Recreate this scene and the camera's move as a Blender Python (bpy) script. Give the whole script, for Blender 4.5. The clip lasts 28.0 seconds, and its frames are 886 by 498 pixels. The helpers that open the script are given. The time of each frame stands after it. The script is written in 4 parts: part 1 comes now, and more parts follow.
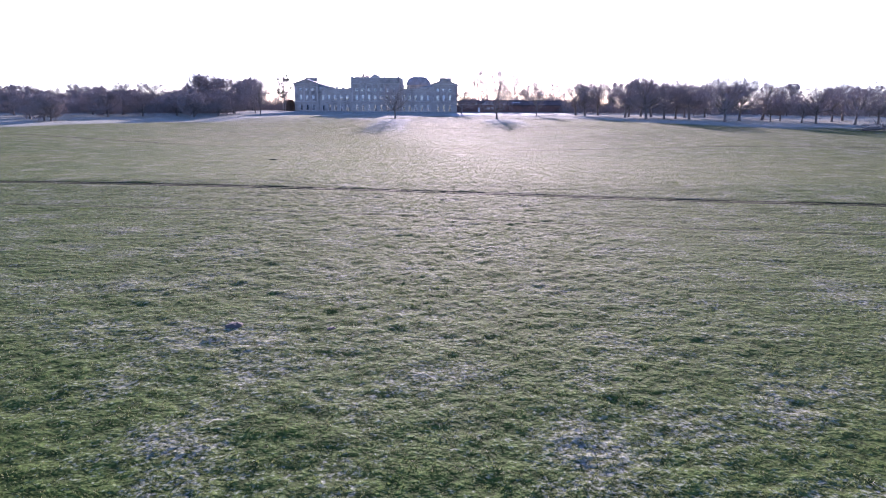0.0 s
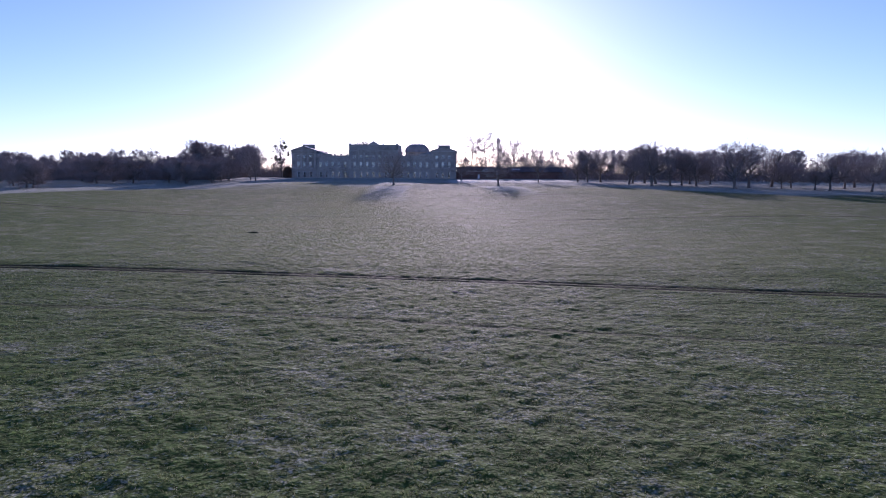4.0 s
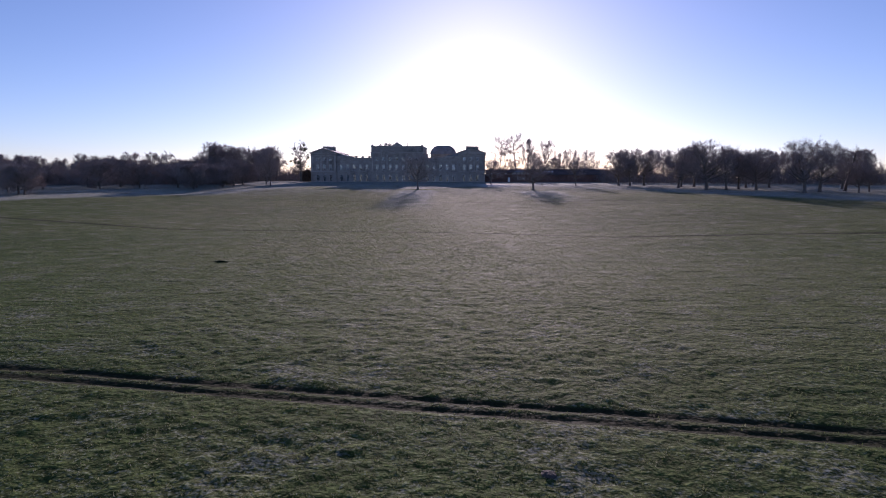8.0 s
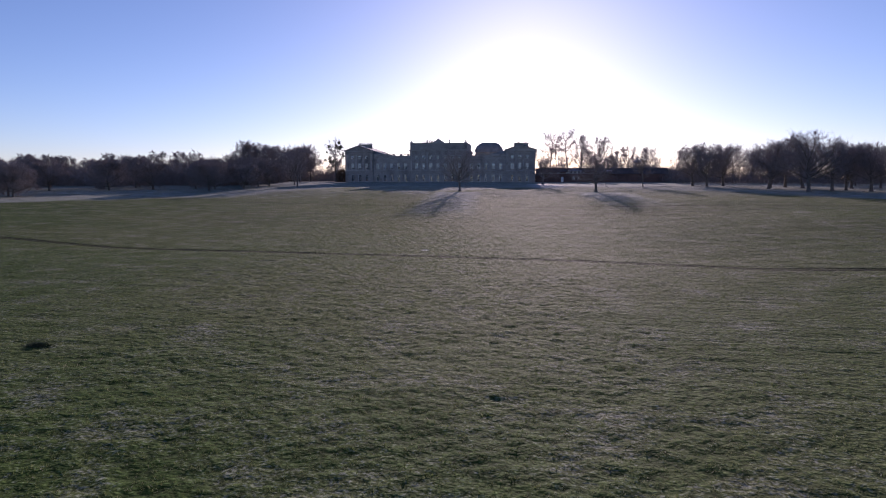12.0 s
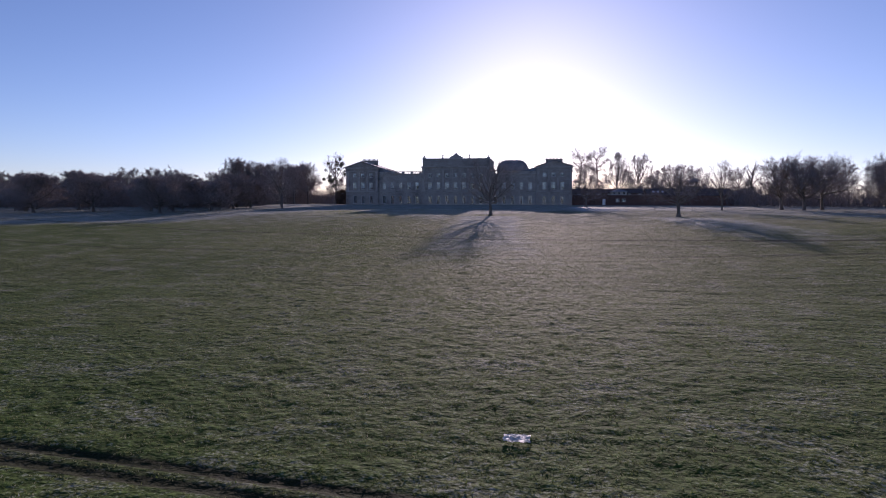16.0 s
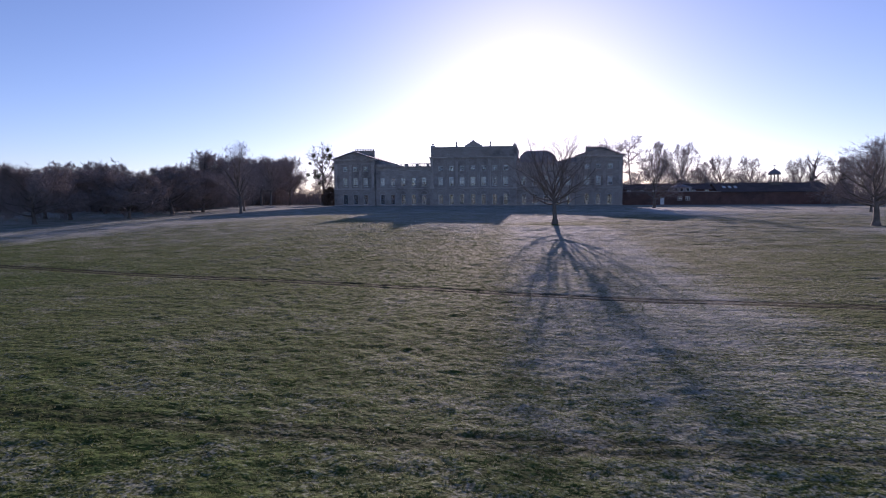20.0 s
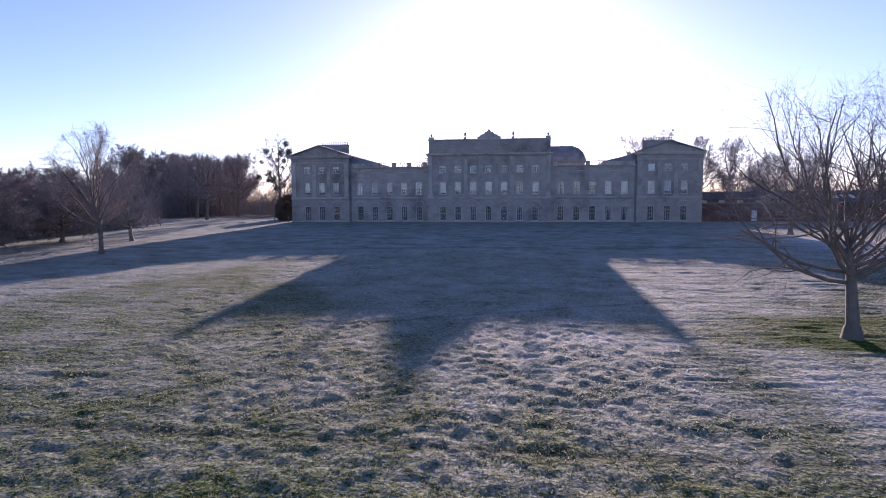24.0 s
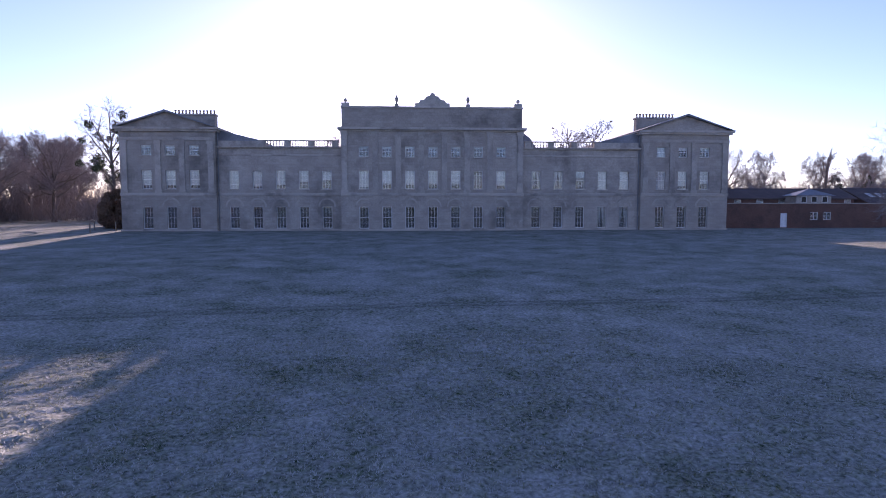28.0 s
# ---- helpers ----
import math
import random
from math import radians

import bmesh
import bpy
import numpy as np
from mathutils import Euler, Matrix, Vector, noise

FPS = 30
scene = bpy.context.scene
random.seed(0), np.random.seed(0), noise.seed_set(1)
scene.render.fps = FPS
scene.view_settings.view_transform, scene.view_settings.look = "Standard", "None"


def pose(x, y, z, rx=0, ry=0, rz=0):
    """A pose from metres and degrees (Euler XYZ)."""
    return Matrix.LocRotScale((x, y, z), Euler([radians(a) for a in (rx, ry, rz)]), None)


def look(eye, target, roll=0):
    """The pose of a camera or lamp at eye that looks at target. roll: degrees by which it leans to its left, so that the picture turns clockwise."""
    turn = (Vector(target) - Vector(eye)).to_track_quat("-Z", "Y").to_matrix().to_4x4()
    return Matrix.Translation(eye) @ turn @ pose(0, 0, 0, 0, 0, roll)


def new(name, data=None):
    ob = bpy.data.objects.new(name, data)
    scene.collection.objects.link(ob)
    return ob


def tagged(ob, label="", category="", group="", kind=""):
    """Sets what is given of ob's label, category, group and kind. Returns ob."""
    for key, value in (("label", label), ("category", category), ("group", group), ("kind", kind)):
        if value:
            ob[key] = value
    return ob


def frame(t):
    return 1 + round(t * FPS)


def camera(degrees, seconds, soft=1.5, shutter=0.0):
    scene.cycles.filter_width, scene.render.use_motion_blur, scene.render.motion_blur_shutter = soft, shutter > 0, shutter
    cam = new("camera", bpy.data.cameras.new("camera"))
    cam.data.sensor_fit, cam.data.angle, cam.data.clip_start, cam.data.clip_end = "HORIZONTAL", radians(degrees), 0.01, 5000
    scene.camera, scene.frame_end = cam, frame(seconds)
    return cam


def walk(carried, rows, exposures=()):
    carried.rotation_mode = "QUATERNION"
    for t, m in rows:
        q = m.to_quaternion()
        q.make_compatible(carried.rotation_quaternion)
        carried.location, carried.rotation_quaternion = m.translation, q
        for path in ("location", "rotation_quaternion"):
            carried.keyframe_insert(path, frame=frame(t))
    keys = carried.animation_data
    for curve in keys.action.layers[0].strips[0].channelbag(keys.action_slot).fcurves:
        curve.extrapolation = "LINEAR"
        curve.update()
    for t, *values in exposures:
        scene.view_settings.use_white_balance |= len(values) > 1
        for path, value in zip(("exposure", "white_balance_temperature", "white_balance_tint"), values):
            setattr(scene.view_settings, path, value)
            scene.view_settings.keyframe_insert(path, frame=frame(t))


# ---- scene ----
cam = camera(72.8, 28.0, soft=1.0)
PATH = [
    (0, (44.512, -302.468, 1.119), (44.442, -300.521, 0.667), 0.3),
    (0.5, (44.431, -301.899, 1.16), (44.363, -299.947, 0.731), 0.3),
    (1, (44.318, -301.053, 1.172), (44.259, -299.095, 0.769), 0.3),
    (1.5, (44.211, -300.022, 1.186), (44.161, -298.059, 0.81), 0.3),
    (2, (44.044, -298.838, 1.196), (43.992, -296.87, 0.847), 0.3),
    (2.5, (43.868, -297.467, 1.218), (43.812, -295.494, 0.895), 0.3),
    (3, (43.735, -295.972, 1.201), (43.676, -293.994, 0.906), 0.3),
    (3.5, (43.566, -294.363, 1.173), (43.504, -292.381, 0.906), 0.3),
    (4, (43.339, -292.528, 1.112), (43.275, -290.543, 0.872), 0.3),
    (4.5, (43.153, -290.675, 1.084), (43.088, -288.69, 0.849), 0.3),
    (6.5, (42.35, -281.868, 1.327), (42.266, -279.883, 1.093), 0.2),
    (7, (42.172, -279.338, 1.364), (42.04, -277.356, 1.131), 0.2),
    (7.5, (41.902, -276.765, 1.387), (41.754, -274.784, 1.154), 0.2),
    (8, (41.626, -274.106, 1.446), (41.478, -272.125, 1.214), 0.1),
    (8.5, (41.32, -271.481, 1.511), (41.167, -269.501, 1.279), 0.2),
    (9, (41.056, -268.873, 1.599), (40.902, -266.892, 1.366), 0.1),
    (9.5, (40.748, -266.1, 1.653), (40.594, -264.119, 1.421), 0.1),
    (10, (40.398, -263.275, 1.671), (40.237, -261.295, 1.438), 0.0),
    (10.5, (40.051, -260.306, 1.647), (39.845, -258.331, 1.413), -0.0),
    (11, (39.608, -257.24, 1.59), (39.384, -255.266, 1.356), -0.1),
    (11.5, (39.609, -253.501, 1.424), (39.361, -251.53, 1.192), -0.1),
    (12, (39.476, -249.241, 1.272), (39.181, -247.276, 1.041), -0.0),
    (12.5, (38.878, -244.514, 1.147), (38.535, -242.558, 0.917), -0.1),
    (14.5, (34.723, -224.622, 0.451), (34.343, -222.664, 0.303), 0.4),
    (15, (33.431, -219.656, 0.389), (33.048, -217.699, 0.24), 0.4),
    (15.5, (31.939, -214.669, 0.344), (31.569, -212.709, 0.194), 0.3),
    (16, (30.322, -209.549, 0.33), (29.996, -207.581, 0.18), 0.2),
    (16.5, (28.896, -204.256, 0.316), (28.57, -202.288, 0.165), 0.2),
    (17, (27.549, -198.89, 0.296), (27.22, -196.924, 0.142), 0.1),
    (17.5, (25.944, -193.595, 0.241), (25.618, -191.628, 0.088), 0.1),
    (18, (24.343, -188.394, 0.218), (24.019, -186.426, 0.064), 0.0),
    (18.5, (22.704, -183.079, 0.257), (22.383, -181.111, 0.101), -0.2),
    (19, (21.204, -177.471, 0.348), (20.885, -175.502, 0.192), -0.3),
    (19.5, (19.716, -171.835, 0.588), (19.399, -169.866, 0.433), -0.2),
    (20, (18.202, -166.259, 0.827), (17.886, -164.29, 0.673), -0.2),
    (20.5, (16.692, -160.546, 1.086), (16.379, -158.577, 0.933), -0.3),
    (21, (15.14, -154.868, 1.293), (14.827, -152.898, 1.143), -0.4),
    (21.5, (13.484, -149.2, 1.444), (13.172, -147.23, 1.295), -0.4),
    (23.5, (6.901, -124.742, 4.046), (6.599, -122.772, 3.882), -0.3),
    (24, (5.422, -118.188, 4.202), (5.18, -116.21, 4.042), -0.2),
    (24.5, (3.736, -111.659, 4.345), (3.528, -109.677, 4.182), -0.1),
    (25, (2.227, -105.507, 4.336), (2.039, -103.522, 4.174), -0.0),
    (25.5, (0.867, -99.677, 4.266), (0.767, -97.687, 4.103), 0.0),
    (26, (-0.213, -94.507, 4.141), (-0.194, -92.514, 3.978), -0.0),
    (26.5, (-1.378, -89.258, 4.037), (-1.3, -87.266, 3.875), 0.0),
    (27, (-2.157, -84.534, 3.963), (-2.051, -82.543, 3.805), 0.1),
    (27.5, (-2.77, -81.217, 3.942), (-2.655, -79.226, 3.786), -0.0),
    (28, (-3.206, -79.563, 3.763), (-3.092, -77.572, 3.607), -0.0),
]
EXPOSURES = [(0.0, 1.87, 5900, 45), (1.5, 1.67, 5900, 45), (3.0, 1.25, 5600, 46), (4.0, 0.7, 5600, 45), (4.5, 0.47, 5700, 43), (6.5, 0.2, 6000, 41), (16.0, 0.18, 6240, 40), (19.8, 0.45, 6330, 41), (21.0, 0.27, 6250, 40), (21.5, 0.32, 6250, 40), (23.5, 0.95, 6400, 43), (25.0, 1.2, 6400, 45), (28.0, 1.28, 6500, 48)]
walk(cam, [(t, look(eye, target, roll)) for t, eye, target, roll in PATH], EXPOSURES)

# ---- world and sun ----
SUN_EL, SUN_AZ = 11.4, -0.85          # degrees; azimuth to the right of +y
world = bpy.data.worlds.new("sky")
scene.world = world
world.use_nodes = True
wn = world.node_tree.nodes
sky = wn.new("ShaderNodeTexSky")
sky.sky_type, sky.sun_disc = "NISHITA", False
sky.sun_elevation, sky.sun_rotation = radians(SUN_EL), radians(SUN_AZ)
sky.altitude, sky.air_density, sky.dust_density, sky.ozone_density = 1900.0, 1.0, 1.15, 3.3
wn["Background"].inputs[1].default_value = 0.105
world.node_tree.links.new(sky.outputs[0], wn["Background"].inputs[0])
sun = new("sun", bpy.data.lights.new("sun", "SUN"))
sun.data.energy, sun.data.angle, sun.data.color = 5.0, radians(0.53), (1.0, 0.91, 0.78)
s_dir = Vector((math.sin(radians(SUN_AZ)) * math.cos(radians(SUN_EL)), math.cos(radians(SUN_AZ)) * math.cos(radians(SUN_EL)), math.sin(radians(SUN_EL))))
sun.matrix_world = look(s_dir * 500, (0, 0, 0))


# ---- materials ----
def nodes_of(name):
    m = bpy.data.materials.new(name)
    m.use_nodes = True
    n = m.node_tree.nodes
    return m, n, m.node_tree.links, n["Principled BSDF"]


def ramp(n, stops):
    r = n.new("ShaderNodeValToRGB")
    while len(r.color_ramp.elements) < len(stops):
        r.color_ramp.elements.new(0.5)
    for e, (p, c) in zip(r.color_ramp.elements, stops):
        e.position, e.color = p, (*c, 1)
    return r


def noise_of(n, l, vec, scale, detail=4.0, rough=0.6):
    t = n.new("ShaderNodeTexNoise")
    t.inputs["Scale"].default_value, t.inputs["Detail"].default_value, t.inputs["Roughness"].default_value = scale, detail, rough
    l.new(vec, t.inputs["Vector"])
    return t


def calc(n, l, op, a, b=None, c=None):
    m = n.new("ShaderNodeMath")
    m.operation = op
    for i, v in enumerate((a, b, c)):
        if v is None:
            continue
        if isinstance(v, (int, float)):
            m.inputs[i].default_value = v
        else:
            l.new(v, m.inputs[i])
    return m.outputs[0]


def mixed(n, l, fac, a, b):
    m = n.new("ShaderNodeMix")
    m.data_type = "RGBA"
    for i, v in ((0, fac), (6, a), (7, b)):
        if isinstance(v, (int, float)):
            m.inputs[i].default_value = v
        elif isinstance(v, tuple):
            m.inputs[i].default_value = (*v, 1)
        else:
            l.new(v, m.inputs[i])
    return m.outputs[2]


def surface(name, c1, c2, fine, coarse, rough=0.85, bump=0.2, metal=0.0, dirt=None, dist=0.02, course=None):
    """A weathered surface: two colours by coarse noise, grain by fine noise, optional stains."""
    m, n, l, p = nodes_of(name)
    co = n.new("ShaderNodeNewGeometry").outputs["Position"]
    a, b = noise_of(n, l, co, coarse, 5), noise_of(n, l, co, fine, 4, 0.7)
    r = ramp(n, [(0.3, c1), (0.7, c2)])
    l.new(a.outputs[0], r.inputs[0])
    g = ramp(n, [(0.25, (0.72, 0.72, 0.72)), (0.75, (1.15, 1.15, 1.15))])
    l.new(b.outputs[0], g.inputs[0])
    mul = n.new("ShaderNodeMix")
    mul.data_type, mul.blend_type = "RGBA", "MULTIPLY"
    mul.inputs[0].default_value = 1.0
    l.new(r.outputs[0], mul.inputs[6])
    l.new(g.outputs[0], mul.inputs[7])
    col = mul.outputs[2]
    if dirt:
        d = noise_of(n, l, co, coarse * 0.37, 6, 0.7)
        rr = ramp(n, [(0.5, (0, 0, 0)), (0.68, (1, 1, 1))])
        l.new(d.outputs[0], rr.inputs[0])
        col = mixed(n, l, rr.outputs[0], col, dirt)
    if course:
        # coursed blocks, each a little different, with fine darker joints
        sp, cm = n.new("ShaderNodeSeparateXYZ"), n.new("ShaderNodeCombineXYZ")
        l.new(co, sp.inputs[0])
        l.new(calc(n, l, "ADD", sp.outputs[0], sp.outputs[1]), cm.inputs[0])
        l.new(sp.outputs[2], cm.inputs[1])
        bk = n.new("ShaderNodeTexBrick")
        l.new(cm.outputs[0], bk.inputs["Vector"])
        bk.inputs["Scale"].default_value = 1.0
        bk.inputs["Brick Width"].default_value, bk.inputs["Row Height"].default_value, bk.inputs["Mortar Size"].default_value = course
        bk.inputs["Color1"].default_value, bk.inputs["Color2"].default_value, bk.inputs["Mortar"].default_value = (0.92, 0.915, 0.91, 1), (1.05, 1.05, 1.05, 1), (0.78, 0.77, 0.76, 1)
        m2 = n.new("ShaderNodeMix")
        m2.data_type, m2.blend_type = "RGBA", "MULTIPLY"
        m2.inputs[0].default_value = 1.0
        l.new(col, m2.inputs[6])
        l.new(bk.outputs[0], m2.inputs[7])
        col = m2.outputs[2]
    info = n.new("ShaderNodeObjectInfo")
    hv = n.new("ShaderNodeHueSaturation")
    l.new(calc(n, l, "MULTIPLY_ADD", info.outputs["Random"], 0.2, 0.9), hv.inputs["Value"])
    l.new(col, hv.inputs["Color"])
    l.new(hv.outputs[0], p.inputs["Base Color"])
    p.inputs["Roughness"].default_value, p.inputs["Metallic"].default_value = rough, metal
    bp = n.new("ShaderNodeBump")
    bp.inputs["Strength"].default_value, bp.inputs["Distance"].default_value = bump, dist
    l.new(b.outputs[0], bp.inputs["Height"])
    l.new(bp.outputs[0], p.inputs["Normal"])
    return m


STONE = surface("weathered_sandstone", (0.36, 0.315, 0.27), (0.46, 0.41, 0.355), 9.0, 0.5, 0.9, 0.35, dirt=(0.19, 0.17, 0.15), course=(0.78, 0.36, 0.010))
STONE_TRIM = surface("trim_stone", (0.40, 0.355, 0.305), (0.50, 0.45, 0.39), 9.0, 0.7, 0.9, 0.3, dirt=(0.20, 0.18, 0.16))
SLATE = surface("frosted_slate", (0.11, 0.12, 0.13), (0.30, 0.31, 0.33), 6.0, 0.25, 0.7, 0.3)
TILE = surface("brown_roof_tiles", (0.075, 0.052, 0.045), (0.13, 0.09, 0.078), 7.0, 0.4, 0.85, 0.5)
BEECH = surface("dead_beech_leaves", (0.13, 0.08, 0.055), (0.21, 0.135, 0.09), 8.0, 0.8, 0.9, 0.0)
SOIL = surface("molehill_soil", (0.05, 0.042, 0.034), (0.10, 0.088, 0.075), 22.0, 4.0, 0.95, 0.8, dist=0.04)
LEAD = surface("lead_sheet", (0.16, 0.17, 0.18), (0.24, 0.25, 0.27), 4.0, 0.6, 0.5, 0.1)
BRICK = surface("red_brick", (0.15, 0.078, 0.06), (0.23, 0.12, 0.09), 7.0, 0.6, 0.9, 0.4, dirt=(0.10, 0.06, 0.05), course=(0.225, 0.075, 0.010))
POT = surface("clay_pot", (0.30, 0.20, 0.14), (0.42, 0.30, 0.22), 14.0, 3.0, 0.9, 0.2)
PAINT = surface("white_paint", (0.70, 0.70, 0.68), (0.80, 0.80, 0.78), 20.0, 2.0, 0.5, 0.05)
BLIND = surface("cream_blind", (0.72, 0.71, 0.68), (0.82, 0.81, 0.78), 30.0, 2.0, 0.9, 0.05)
# near-black: the darkness of the unlit rooms is put into the colour
INSIDE = surface("room_darkness", (0.05, 0.045, 0.04), (0.08, 0.07, 0.06), 3.0, 0.5, 0.95, 0.05)
WOOD = surface("weathered_wood", (0.16, 0.13, 0.10), (0.28, 0.24, 0.19), 18.0, 2.0, 0.9, 0.3)
PLASTIC = surface("pale_sacking", (0.72, 0.72, 0.70), (0.84, 0.84, 0.82), 25.0, 4.0, 0.6, 0.3)
BARK = surface("grey_brown_bark", (0.12, 0.10, 0.085), (0.23, 0.195, 0.165), 16.0, 1.5, 0.95, 0.6, dist=0.04)
TWIG = surface("bare_twigs", (0.225, 0.19, 0.18), (0.32, 0.27, 0.255), 3.0, 0.4, 0.9, 0.0)
MISTLE = surface("mistletoe_leaf", (0.045, 0.06, 0.025), (0.08, 0.10, 0.04), 8.0, 1.0, 0.8, 0.0)
EVERGREEN = surface("evergreen_needles", (0.025, 0.04, 0.02), (0.05, 0.07, 0.03), 8.0, 1.0, 0.9, 0.0)
SHRUB = surface("undergrowth_stems", (0.20, 0.165, 0.15), (0.29, 0.245, 0.22), 2.0, 0.15, 0.95, 0.0)


def glass():
    m, n, l, p = nodes_of("window_glass")
    p.inputs["Base Color"].default_value = (0.75, 0.8, 0.8, 1)
    p.inputs["Roughness"].default_value = 0.03
    p.inputs["Transmission Weight"].default_value = 0.9
    return m


GLASS = glass()

# Wheel tracks over the field: y = a + b * x; width of the gauge and strength.
TRACKS = [(-253.1, -0.125, 0.66, 1.0), (-263.0, -0.11, 0.0, 0.4), (-196.05, -0.115, 0.7, 1.0), (-132.0, -0.165, 0.66, 0.75), (-152.6, 0.0, 0.5, 0.4), (-102.2, 0.0, 0.0, 0.35), (-88.2, 0.40, 0.0, 0.28), (-77.0, 0.2, 0.0, 0.15), (-51.6, 0.08, 0.8, 0.25)]


def frost_line(n, l, x, y, ragged):
    """0 on the thawed pasture, 1 where the frost still lies: along the house, and where the wood and the house cast their early shade."""
    far = calc(n, l, "MAXIMUM", calc(n, l, "MINIMUM", calc(n, l, "ADD", x, 32.0), 0.0), -30.0)
    left = calc(n, l, "MULTIPLY_ADD", far, 1.6, calc(n, l, "MULTIPLY_ADD", calc(n, l, "MAXIMUM", x, -32.0), 3.0, -20.0))
    mid = calc(n, l, "MULTIPLY_ADD", x, -1.57, -97.7)
    right = calc(n, l, "MULTIPLY_ADD", x, 1.5, -121.0)
    line = calc(n, l, "MINIMUM", calc(n, l, "MAXIMUM", calc(n, l, "MAXIMUM", mid, -104.0), right), -70.0)
    line = calc(n, l, "MINIMUM", line, calc(n, l, "MAXIMUM", calc(n, l, "MULTIPLY_ADD", x, -1.3, 10.6), -150.0))
    away = calc(n, l, "ADD", calc(n, l, "SUBTRACT", y, calc(n, l, "MINIMUM", line, left)), calc(n, l, "MULTIPLY_ADD", ragged, 20.0, -10.0))
    thin = calc(n, l, "MINIMUM", calc(n, l, "MULTIPLY_ADD", y, 0.02, 2.5), 0.55)
    lies = calc(n, l, "MINIMUM", calc(n, l, "MAXIMUM", calc(n, l, "MAXIMUM", calc(n, l, "MULTIPLY_ADD", away, 0.055, 0.45), 0.0), thin), 1.0)
    # the sheltered, thawed ring under the crown of the single tree
    ax, ay = calc(n, l, "MULTIPLY_ADD", x, 0.1, -2.2), calc(n, l, "MULTIPLY_ADD", y, 0.22, 19.6)
    ring = calc(n, l, "ADD", calc(n, l, "ADD", calc(n, l, "MULTIPLY", ax, ax), calc(n, l, "MULTIPLY", ay, ay)), calc(n, l, "MULTIPLY", ragged, 0.9))
    thaw = calc(n, l, "MINIMUM", calc(n, l, "MAXIMUM", calc(n, l, "MULTIPLY_ADD", ring, -1.6, 2.0), 0.0), 0.7)
    return calc(n, l, "SUBTRACT", lies, thaw)


